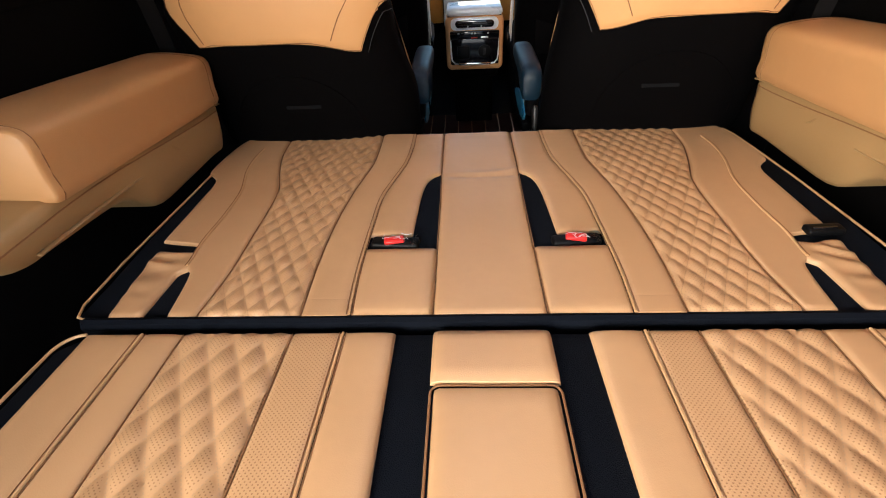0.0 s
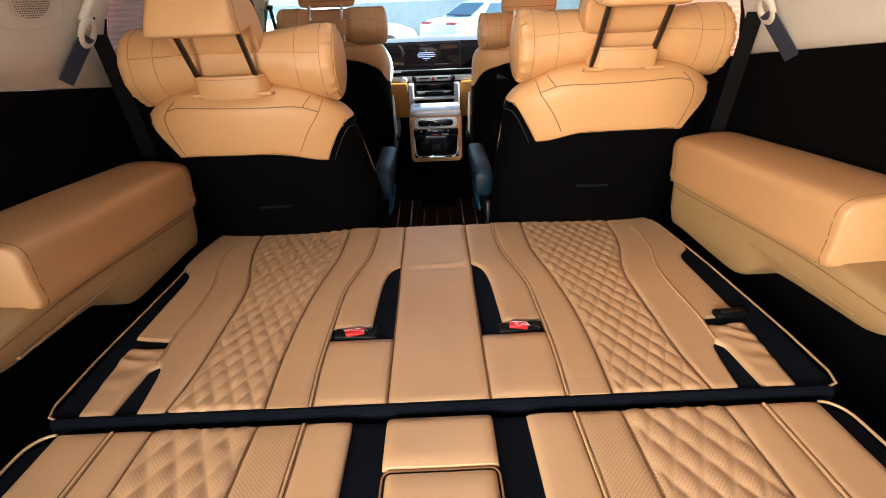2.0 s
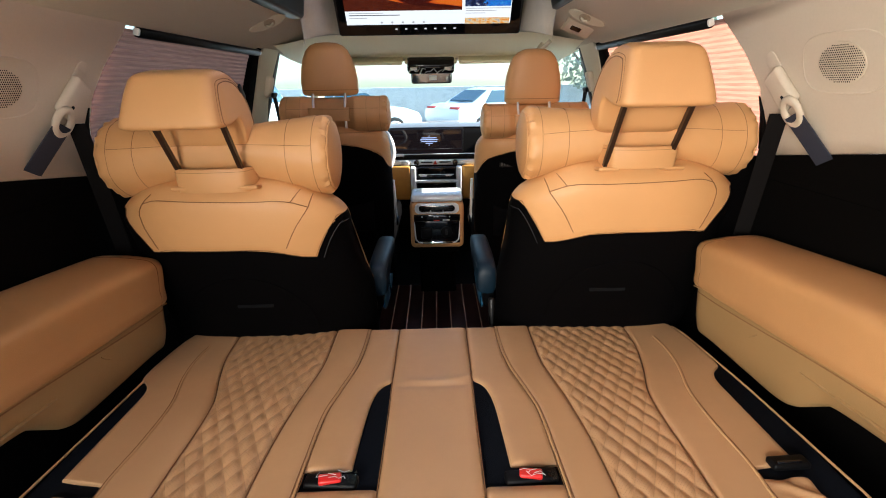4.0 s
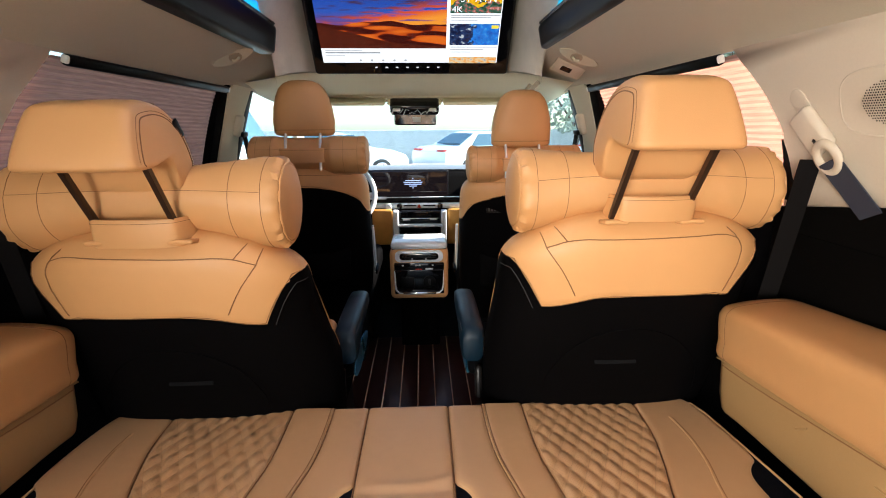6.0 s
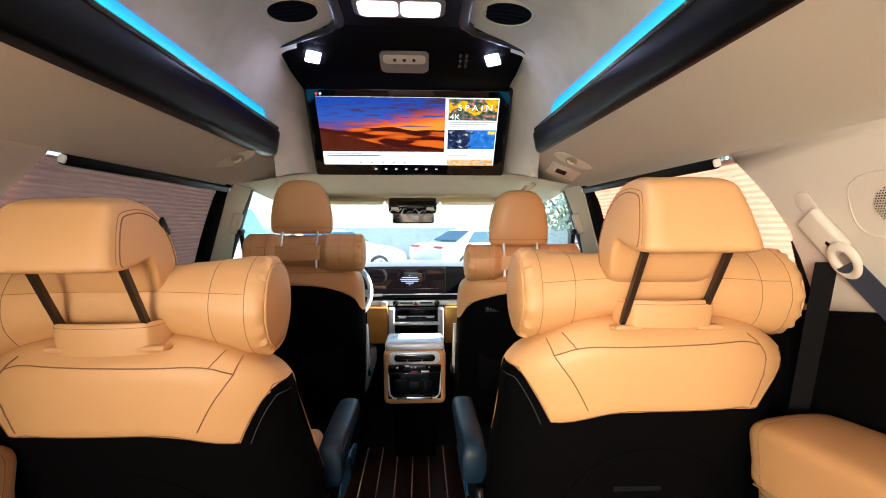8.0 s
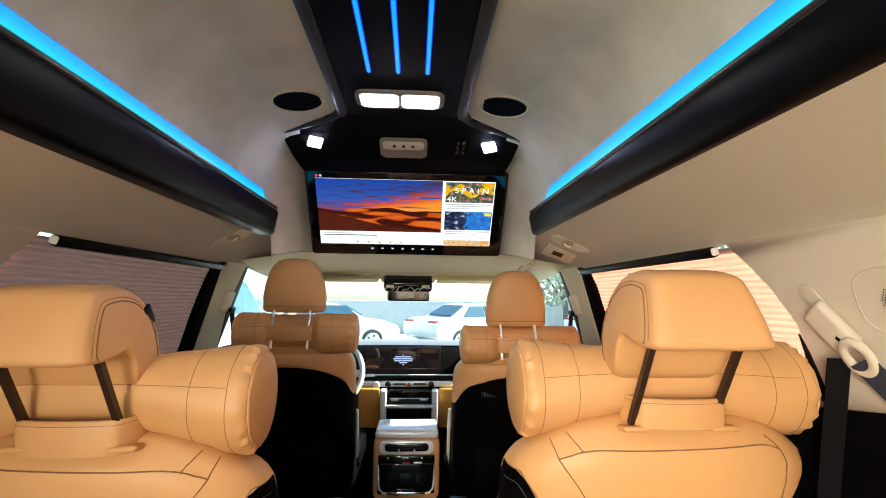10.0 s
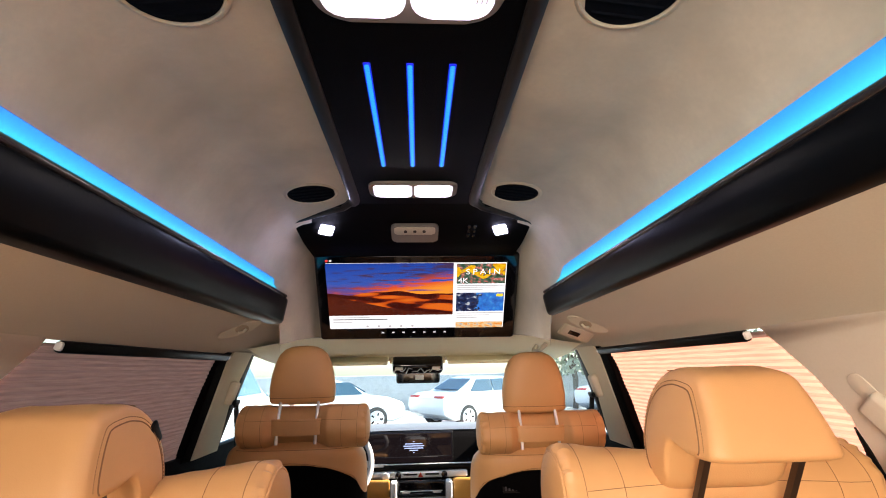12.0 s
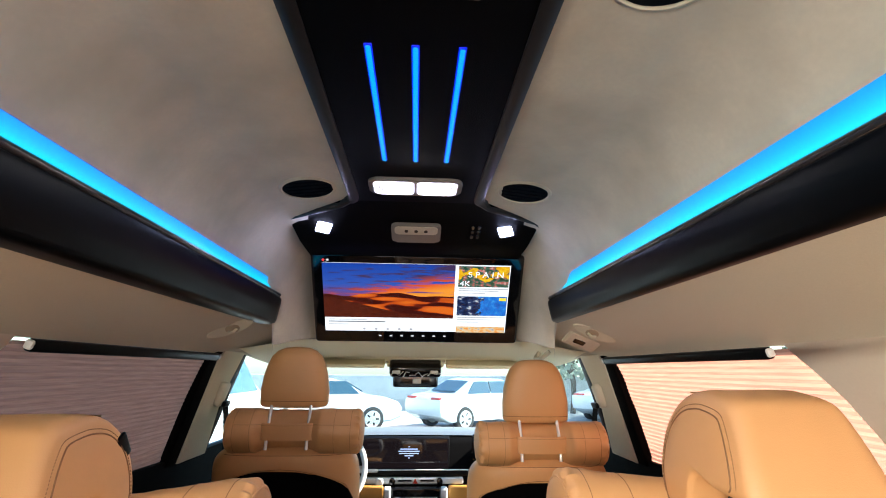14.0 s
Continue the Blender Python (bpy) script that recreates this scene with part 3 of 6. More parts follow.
def picture_mat(name, build):
    """A lit picture: its colours come from the flat coordinates of the panel (0..1)."""
    m = bpy.data.materials.new(name)
    m.use_nodes = True
    n, l = m.node_tree.nodes, m.node_tree.links
    b = n["Principled BSDF"]
    b.inputs["Base Color"].default_value = (0.01, 0.01, 0.01, 1)
    b.inputs["Roughness"].default_value = 0.15
    uv = n.new("ShaderNodeUVMap")
    sep = n.new("ShaderNodeSeparateXYZ")
    l.new(uv.outputs["UV"], sep.inputs[0])
    l.new(build(n, l, uv.outputs["UV"], sep.outputs[0], sep.outputs[1]), b.inputs["Emission Color"])
    b.inputs["Emission Strength"].default_value = 0.22
    return m


def noise_of(n, l, vec, scale, stretch=(1, 1, 1), detail=6, shift=(0, 0, 0)):
    mp = n.new("ShaderNodeMapping")
    mp.inputs["Scale"].default_value = stretch
    mp.inputs["Location"].default_value = shift
    l.new(vec, mp.inputs["Vector"])
    t = n.new("ShaderNodeTexNoise")
    t.inputs["Scale"].default_value = scale
    t.inputs["Detail"].default_value = detail
    l.new(mp.outputs["Vector"], t.inputs["Vector"])
    return t.outputs["Fac"]


def ramp_of(n, l, fac, stops):
    r = n.new("ShaderNodeValToRGB")
    while len(r.color_ramp.elements) < len(stops):
        r.color_ramp.elements.new(0.5)
    for e, (p, c) in zip(r.color_ramp.elements, stops):
        e.position, e.color = p, (*c, 1)
    l.new(fac, r.inputs["Fac"])
    return r.outputs["Color"]


def mix_of(n, l, fac, a, b):
    k = n.new("ShaderNodeMix")
    k.data_type = "RGBA"
    l.new(fac, k.inputs["Factor"])
    for sock, v in (("A", a), ("B", b)):
        if isinstance(v, tuple):
            k.inputs[sock].default_value = (*v, 1)
        else:
            l.new(v, k.inputs[sock])
    return k.outputs["Result"]


def desert(n, l, uv, u, v):
    M = lambda op, x, y=None: math_node(n, l, op, x, y)
    cloud = noise_of(n, l, uv, 3.4, (1.1, 3.4, 1), 8)
    wisps = noise_of(n, l, uv, 5.0, (0.9, 3.0, 1), 8, (2.2, 7.1, 0))
    blue = ramp_of(n, l, M("ADD", v, M("MULTIPLY", M("SUBTRACT", cloud, 0.5), 0.25)), [(0.45, (0.16, 0.07, 0.25)), (0.62, (0.03, 0.10, 0.50)), (1.0, (0.008, 0.06, 0.42))])
    glow = ramp_of(n, l, M("ADD", v, M("MULTIPLY", M("SUBTRACT", 0.6, u), 0.35)), [(0.42, (1.0, 0.36, 0.04)), (0.56, (0.80, 0.10, 0.03)), (0.74, (0.06, 0.035, 0.11))])
    veil = ramp_of(n, l, M("SUBTRACT", M("ADD", wisps, M("MULTIPLY", u, 0.20)), M("MULTIPLY", v, 0.24)), [(0.40, (0, 0, 0)), (0.52, (1, 1, 1))])
    sky_col = mix_of(n, l, veil, blue, glow)
    wave = lambda k, ph, amp: M("MULTIPLY", M("SINE", M("ADD", M("MULTIPLY", u, k), ph)), amp)
    ridge = M("ADD", M("ADD", 0.44, wave(9.0, 3.4, 0.030)), wave(23.0, 0.6, 0.012))
    slope = noise_of(n, l, uv, 2.6, (1.2, 3.2, 1), 1, (1.7, 2.0, 0))
    bands = M("ADD", slope, M("MULTIPLY", M("SINE", M("ADD", M("MULTIPLY", v, 26.0), M("MULTIPLY", u, 11.0))), 0.10))
    sand = ramp_of(n, l, bands, [(0.44, (0.05, 0.004, 0.002)), (0.50, (0.16, 0.014, 0.004)), (0.515, (0.55, 0.075, 0.008)), (0.66, (0.80, 0.16, 0.015))])
    front = M("ADD", M("SUBTRACT", 0.34, M("MULTIPLY", u, 0.34)), wave(6.0, 1.2, 0.035))
    near = ramp_of(n, l, noise_of(n, l, uv, 14, (1, 4, 1), 3), [(0.35, (0.055, 0.007, 0.003)), (0.65, (0.11, 0.015, 0.005))])
    dunes = mix_of(n, l, M("LESS_THAN", v, front), sand, near)
    return mix_of(n, l, M("LESS_THAN", v, ridge), sky_col, dunes)


def flower(n, l, uv, u, v):
    a = noise_of(n, l, uv, 7, (1.6, 1, 1), 4)
    b = noise_of(n, l, uv, 2.2, (1.4, 1, 1), 2, (4, 1, 0))
    back = ramp_of(n, l, a, [(0.35, (0.02, 0.05, 0.02)), (0.5, (0.05, 0.16, 0.12)), (0.6, (0.6, 0.12, 0.10)), (0.72, (0.7, 0.7, 0.65))])
    gold = ramp_of(n, l, a, [(0.3, (0.7, 0.28, 0.0)), (0.6, (1.0, 0.62, 0.02))])
    return mix_of(n, l, math_node(n, l, "GREATER_THAN", b, 0.54), back, gold)


def seaside(n, l, uv, u, v):
    a = noise_of(n, l, uv, 4.2, (2.4, 1, 1), 9, (1, 5, 0))
    sea = ramp_of(n, l, a, [(0.3, (0.01, 0.10, 0.55)), (0.55, (0.01, 0.22, 0.80)), (0.75, (0.10, 0.45, 0.90))])
    shore = ramp_of(n, l, noise_of(n, l, uv, 6.0, (1.6, 1, 1), 4, (3, 2, 0)), [(0.42, (0.006, 0.012, 0.05)), (0.58, (0.02, 0.05, 0.16)), (0.66, (0.55, 0.60, 0.66))])
    edge = math_node(n, l, "ADD", u, math_node(n, l, "MULTIPLY", math_node(n, l, "SUBTRACT", a, 0.5), 0.5))
    return mix_of(n, l, math_node(n, l, "LESS_THAN", edge, 0.46), sea, shore)


def sunset_strip(n, l, uv, u, v):
    a = noise_of(n, l, uv, 4, (2.5, 0.6, 1), 4)
    return ramp_of(n, l, a, [(0.3, (0.1, 0.25, 0.6)), (0.45, (0.9, 0.75, 0.45)), (0.6, (0.95, 0.35, 0.05)), (0.75, (0.5, 0.1, 0.05))])


def flat_panel(x0, x1, y0, y1, lift, m):
    """A thin sheet with flat coordinates 0..1."""
    bm = bmesh.new()
    layer = bm.loops.layers.uv.new("UVMap")
    lo = [bm.verts.new(m @ Vector((x, y, lift))) for x, y in ((x0, y0), (x1, y0), (x1, y1), (x0, y1))]
    f = bm.faces.new(lo)
    for loop, c in zip(f.loops, ((0, 0), (1, 0), (1, 1), (0, 1))):
        loop[layer].uv = c
    hi = [bm.verts.new(m @ Vector((x, y, lift - 0.0012))) for x, y in ((x0, y0), (x1, y0), (x1, y1), (x0, y1))]
    for i in range(4):
        bm.faces.new((lo[i], lo[(i + 1) % 4], hi[(i + 1) % 4], hi[i]))
    return bm


page_white = emit("lit white page", (0.86, 0.93, 1.0), 0.27)
page_grey = emit("lit grey text bar", (0.42, 0.45, 0.5), 0.2)
page_dark = emit("lit dark text bar", (0.08, 0.09, 0.11), 0.2)
icon_white = emit("lit white icon", (0.8, 0.85, 0.9), 0.2)
icon_red = emit("lit red dot", (1.0, 0.05, 0.05), 0.3)
badge_yellow = emit("lit yellow badge", (1.0, 0.7, 0.05), 0.27)

screen = part("screen_glass", rbox(0.738, 0.344, 0.006, 0.003, 2, TVM @ pose(0, -0.010, 0.004)), gloss_black, tv)
part("page", flat_panel(-0.350, 0.350, -0.156, 0.171, 0.0095, TVP), page_white, screen, "lit white web page", smooth=False)
part("main_picture", flat_panel(-0.350, 0.142, -0.086, 0.171, 0.0125, TVP), picture_mat("desert picture", desert), screen, "picture of red dunes under an evening sky", smooth=False)
part("thumbnail", flat_panel(0.155, 0.346, 0.070, 0.167, 0.0125, TVP), picture_mat("yellow flower picture", flower), screen, "picture with yellow flowers", smooth=False)
part("thumbnail", flat_panel(0.155, 0.346, -0.070, 0.024, 0.0125, TVP), picture_mat("blue seaside picture", seaside), screen, "blue seaside picture", smooth=False)
part("thumbnail", flat_panel(0.155, 0.346, -0.156, -0.126, 0.0125, TVP), picture_mat("orange sunset picture", sunset_strip), screen, "orange sunset picture", smooth=False)
for x0, x1, y0, y1, mt in ((-0.335, -0.12, -0.109, -0.1055, page_dark), (-0.335, -0.19, -0.098, -0.096, page_grey), (-0.335, -0.26, -0.122, -0.120, page_grey),
                          (0.158, 0.345, 0.059, 0.062, page_grey), (0.158, 0.31, 0.050, 0.0525, page_grey), (0.158, 0.26, 0.039, 0.041, page_grey),
                          (0.158, 0.345, -0.081, -0.0785, page_grey), (0.158, 0.29, -0.092, -0.0897, page_grey), (0.158, 0.24, -0.104, -0.102, page_grey)):
    part("text_bar", flat_panel(x0, x1, y0, y1, 0.0125, TVP), mt, screen, smooth=False)
for i in range(5):
    part("icon", cyl(0.005, 0.001, TVP @ pose(-0.20 + i * 0.045, -0.143, 0.0128), 10), page_grey, screen, smooth=False)
for i in range(7):
    part("navigation_icon", rbox(0.010, 0.0065, 0.001, 0.0004, 1, TVP @ pose(-0.14 + i * 0.042, -0.180, 0.0085)), icon_white, screen, smooth=False)
part("status_dot", cyl(0.005, 0.001, TVP @ pose(-0.345, 0.182, 0.0085), 12), icon_red, screen, smooth=False)
part("status_dot", cyl(0.005, 0.001, TVP @ pose(-0.330, 0.182, 0.0085), 12), icon_white, screen, smooth=False)
part("badge", flat_panel(0.315, 0.342, 0.006, 0.019, 0.0150, TVP), badge_yellow, screen, smooth=False)


def lettering(text, size, m, material, parent):
    cu = bpy.data.curves.new("letters", "FONT")
    cu.body, cu.size, cu.align_x, cu.align_y, cu.extrude = text, size, "CENTER", "CENTER", 0.0004
    tmp = bpy.data.objects.new("letters", cu)
    scene.collection.objects.link(tmp)
    bpy.context.view_layer.update()
    me = bpy.data.meshes.new_from_object(tmp.evaluated_get(bpy.context.evaluated_depsgraph_get()))
    bpy.data.objects.remove(tmp)
    bm = bmesh.new()
    bm.from_mesh(me)
    bpy.data.meshes.remove(me)
    bmesh.ops.transform(bm, matrix=m, verts=bm.verts)
    return part("lettering", bm, material, parent, smooth=False)


lettering("S P A I N", 0.036, TVP @ pose(0.258, 0.128, 0.0150), page_white, screen)
lettering("4K", 0.034, TVP @ pose(0.180, 0.086, 0.0150), page_white, screen)

# ---- the two folded seat rows that make the bed ----


def bed_z(y):
    return 0.45 - 0.053 * (y - 0.85)


def strip(name, left, right, y0, y1, nx, ny, material, parent, puff=0.006, base=0.0, quilt=None, sag=0.0, label="", seed=0.0, round_ends=0.006, crease=0.0, fold=0.0):
    """One upholstered panel between two lines x = left(y), right(y); its edges roll down into the seams."""
    bm = bmesh.new()
    layer = bm.loops.layers.uv.new("UVMap")
    rows = []
    us = [0, 0.012, 0.05] + [0.05 + 0.9 * i / nx for i in range(1, nx)] + [0.95, 0.988, 1]
    h = y1 - y0
    vs = [0, 0.004, 0.012] + [0.012 + 0.976 * i / ny for i in range(1, ny)] + [0.988, 0.996, 1]
    flat = {}
    for v in vs:
        y = y0 + h * v
        a, b = left(y), right(y)
        row = []
        for u in us:
            x = a + (b - a) * u
            eu = min(u, 1 - u) * abs(b - a)
            ev = min(v, 1 - v) * h
            edge = min(1.0, eu / 0.009)
            roll = math.sqrt(max(0, 1 - (1 - edge) ** 2))
            z = bed_z(y) + base + puff * (roll - 1) * 0.9
            if ev < 0.009:
                z += round_ends * (math.sqrt(max(0, 1 - (1 - ev / 0.009) ** 2)) - 1)
            if quilt:
                wx, wy, amp = quilt
                p, q = x / wx + y / wy, x / wx - y / wy
                k = abs(math.sin(math.pi * p)) * abs(math.sin(math.pi * q))
                z += amp * (k ** 0.46 - 0.65) * min(1, eu / 0.012)
            z += 0.0016 * noise.noise((x * 9 + seed, y * 7, 0.3)) * min(1, eu / 0.02) - sag * math.sin(math.pi * u) * math.sin(math.pi * v)
            if fold:
                z += fold * math.exp(-((y - 1.325 - 0.05 * x * x / 0.007 * 0.3) / 0.009) ** 2) * smoothstep(-0.075, -0.02, x) - fold * 0.8 * math.exp(-((y - 1.308) / 0.008) ** 2)
            if crease:
                z += crease * math.sin(150 * y + 60 * x + 3 * noise.noise((x * 20, y * 20, seed))) * smoothstep(y0, y1, y) * roll * smoothstep(0.518, 0.545, abs(x))
            w = bm.verts.new((x, y, z))
            flat[w] = (x, y)
            row.append(w)
        rows.append(row)
    for r0, r1 in zip(rows, rows[1:]):
        for i in range(len(us) - 1):
            f = bm.faces.new((r0[i], r0[i + 1], r1[i + 1], r1[i]))
            for loop in f.loops:
                loop[layer].uv = flat[loop.vert]
    # skirt down into the seams
    rim = [*rows[0], *[r[-1] for r in rows[1:-1]], *reversed(rows[-1]), *[r[0] for r in reversed(rows[1:-1])]]
    low = []
    for w in rim:
        k = bm.verts.new((w.co.x, w.co.y, w.co.z - 0.018))
        low.append(k)
    for i in range(len(rim)):
        bm.faces.new((rim[i], low[i], low[(i + 1) % len(rim)], rim[(i + 1) % len(rim)]))
    return part(name, bm, material, parent, label)


def along(f, y0, y1, lift=0.0, k=40):
    return [(f(y0 + (y1 - y0) * i / k), y0 + (y1 - y0) * i / k, bed_z(y0 + (y1 - y0) * i / k) + lift) for i in range(k + 1)]


QX, QY = 0.039, 0.0735
Y0, Y1 = 0.858, 1.578
row3 = thing("folded_seat_row", (0, 1.2, 0.43), "folded quilted tan leather rear bench laid flat", "car seat")
# felt board under the cushions, with its black front lip and slots
RX = 0.009
bm = prism([(-0.612, 0.846), (0.612, 0.846), (0.630, 0.866), (0.638, 1.10), (0.641, 1.45), (0.630, 1.572), (-0.630, 1.572), (-0.641, 1.45), (-0.638, 1.10), (-0.630, 0.866)],
           lambda x, y: (x + RX, y, bed_z(y) - 0.060), (0, 0, 0.052), 0.008)
part("felt_board", bm, felt, row3, "black felt backing board")
for s in (-1, 1):
    inner = curve_of([(0.85, 0.082), (1.2, 0.084), (1.32, 0.086), (1.58, 0.088)])
    pipe = curve_of([(0.85, 0.202), (0.96, 0.208), (1.10, 0.208), (1.22, 0.205), (1.30, 0.190), (1.39, 0.172), (1.48, 0.166), (1.58, 0.166)])
    q_in = curve_of([(0.85, 0.274), (0.99, 0.281), (1.12, 0.280), (1.25, 0.270), (1.32, 0.260), (1.40, 0.250), (1.58, 0.252)])
    q_out = curve_of([(0.85, 0.431), (0.96, 0.424), (1.08, 0.428), (1.20, 0.433), (1.27, 0.442), (1.36, 0.470), (1.45, 0.492), (1.58, 0.504)])
    mir = lambda f: (lambda y: s * f(y))
    pair = lambda a, b: (mir(a), mir(b)) if s > 0 else (mir(b), mir(a))
    G = 0.0012

    def off(f, d):
        return lambda y: f(y) + d
    # inner panel, cut out for the felt recess and the buckle
    rec = curve_of([(1.03, 0.128), (1.07, 0.128), (1.15, 0.126), (1.24, 0.122), (1.29, 0.114), (1.315, 0.102), (1.328, 0.086)])
    edge_in = lambda y: inner(y) if (y < 1.034 or y > 1.328) else rec(y)
    strip("inner_panel", *pair(off(inner, G), off(pipe, -G)), Y0, 1.030, 10, 12, leather, row3, 0.006, seed=s)
    strip("inner_panel", *pair(lambda y: edge_in(y) + G, off(pipe, -G)), 1.072, Y1, 10, 60, leather, row3, 0.006, seed=s + 3)
    strip("recess", *pair(off(inner, 0.002), lambda y: edge_in(y) - 0.002 if y > 1.07 else 0.128), 1.04, 1.322, 6, 20, felt, row3, 0.003, -0.010, label="black felt recess")
    strip("side_panel", *pair(off(pipe, G), off(q_in, -G)), Y0 + 0.036, Y1, 8, 44, leather, row3, 0.005, seed=s + 7, round_ends=0.0003)
    strip("quilted_panel", *pair(off(q_in, G), off(q_out, -G)), Y0, Y1, 48, 200, leather_quilt_fine, row3, 0.007, 0.001, (0.031, 0.060, 0.0050))
    strip("perforated_patch", *pair(off(pipe, G), off(q_in, -G)), Y0, Y0 + 0.036, 8, 8, leather_dots, row3, 0.005, seed=s + 7, round_ends=0.0003)
    # outer panel: full width in front, narrow beside the belt slot and the felt slot behind
    edge = curve_of([(1.0, 0.588), (1.07, 0.592), (1.12, 0.594), (1.24, 0.598), (1.29, 0.600), (1.315, 0.605), (1.335, 0.615), (1.35, 0.628), (1.362, 0.640), (1.45, 0.642), (1.54, 0.634), (1.58, 0.622)])
    neck = curve_of([(0.858, 0.476), (0.90, 0.481), (0.95, 0.489), (0.972, 0.496), (0.985, 0.510), (1.0, 0.517), (1.03, 0.516), (1.052, 0.513)])
    o_edge = lambda y: neck(y) if y < 1.052 else (edge(y) if y > 1.064 else neck(1.052) + (edge(1.064) - neck(1.052)) * (y - 1.052) / 0.012)
    strip("outer_panel", *pair(off(q_out, G), o_edge), Y0, Y1, 18, 120, leather, row3, 0.006, seed=s + 9)
    strip("corner_flap", *pair(lambda y: 0.515 - 0.002 * (y - 0.86) / 0.16 - 0.016 * smoothstep(0.962, 0.985, y), lambda y: 0.568 + 0.020 * (y - 0.86) / 0.17), Y0, 1.030, 10, 30, leather, row3, 0.008, seed=s + 13, label="creased leather corner flap", crease=0.0035)
    # piping and seams
    for f, r, mt, name in ((pipe, 0.0022, piping_tan, "piping"), (q_in, 0.0010, seam_brown, "seam"), (q_out, 0.0010, seam_brown, "seam"), (inner, 0.0010, seam_brown, "seam")):
        part(name, sweep(along(lambda y: s * f(y), Y0 + 0.002, Y1 - 0.002, -0.003 if mt is seam_brown else -0.0012), r, 6), mt, row3)
    for d in (-0.0042, 0.0042):
        part("seam", sweep(along(lambda y: s * (pipe(y) + d), Y0 + 0.002, Y1 - 0.002, -0.0008), 0.0007, 6), seam_brown, row3)
    out_pipe = curve_of([(1.0, 0.505), (1.06, 0.512), (1.15, 0.512), (1.26, 0.520), (1.36, 0.546), (1.44, 0.556), (1.52, 0.553)])
    part("piping", sweep(along(lambda y: s * out_pipe(y), 0.985, 1.50, 0.0002), 0.0022, 6), piping_tan, row3)
    part("seam", sweep(along(lambda y: s * (out_pipe(y) + 0.004), 0.985, 1.50, -0.0002), 0.0010, 6), seam_brown, row3)
    far = 0.002 if s > 0 else RX
    rimline = [(s * 0.630 + far, 1.560, bed_z(1.560) - 0.004), (s * 0.639 + far, 1.52, bed_z(1.52) - 0.004), (s * 0.643 + far, 1.43, bed_z(1.43) - 0.004), (s * 0.640 + RX, 1.27, bed_z(1.27) - 0.004), (s * 0.638 + RX, 1.0, bed_z(1.0) - 0.004),
               (s * 0.632 + RX, 0.89, bed_z(0.89) - 0.004), (s * 0.622 + RX, 0.862, bed_z(0.862) - 0.004), (s * 0.59 + RX, 0.851, bed_z(0.85) - 0.006)]
    part("rim_piping", sweep(rimline, 0.0021, 6), piping_tan, row3, "pale edge piping")
strip("centre_panel", lambda y: -inner(y) + G, lambda y: inner(y) - G, Y0, Y1, 14, 120, leather, row3, 0.006, sag=0.002, seed=20, fold=0.0022)
part("hem", sweep([(-0.598, 0.852, bed_z(0.85) - 0.010), (0.612, 0.852, bed_z(0.85) - 0.010)], 0.010, 8), felt, row3, "black felt hem")

for s in (-1, 1):
    b = thing("seat_belt_buckle", (s * 0.160, 1.05, 0.437), "red and black belt buckle in pale wrap highlight", "belt buckle", "buckles")
    part("housing", rbox(0.085, 0.026, 0.016, 0.006, 3, pose(s * 0.158, 1.049, bed_z(1.05) - 0.006, 0, 0, s * 4)), black_plastic, b)
    part("release_button", rbox(0.036, 0.017, 0.009, 0.0035, 3, pose(s * 0.158 - 0.001, 1.047, bed_z(1.05) + 0.0035, 8, 0, -s * 8)), red_plastic, b, "bright red release button")
    part("wrap", rbox(0.020, 0.026, 0.010, 0.003, 2, pose(s * 0.158 + 0.034, 1.049, bed_z(1.05) + 0.001, 10, 14, 20)), glass, b, "crumpled pale wrap highlight")
    rnd = random.Random(11 + s)
    # thin pale ribbons draw the highlights along the wrap's folds
    for k in range(5):
        x0, y0 = s * 0.158 + rnd.uniform(-0.030, 0.018), 1.047 + rnd.uniform(-0.008, 0.008)
        pts = [(x0 + rnd.uniform(-0.006, 0.006) + 0.007 * i, y0 + rnd.uniform(-0.005, 0.005), bed_z(1.05) + 0.0095 + rnd.uniform(-0.002, 0.002)) for i in range(3)]
        part("wrap_fold", sweep(pts, 0.0006, 5, 0.5), wrap_glint, b, "pale ribbon as a highlight on clear wrap")
tongue = thing("seat_belt_tongue", (0.57, 1.055, 0.44), "black belt tongue lying in the seat slot", "belt tongue")
part("body", rbox(0.062, 0.024, 0.013, 0.005, 3, pose(0.572, 1.056, bed_z(1.055) + 0.003, 0, 0, 2)), black_plastic, tongue)
part("slot_bar", rbox(0.040, 0.005, 0.004, 0.001, 1, pose(0.568, 1.05, bed_z(1.055) + 0.0105, 0, 0, 2)), gloss_black, tongue)

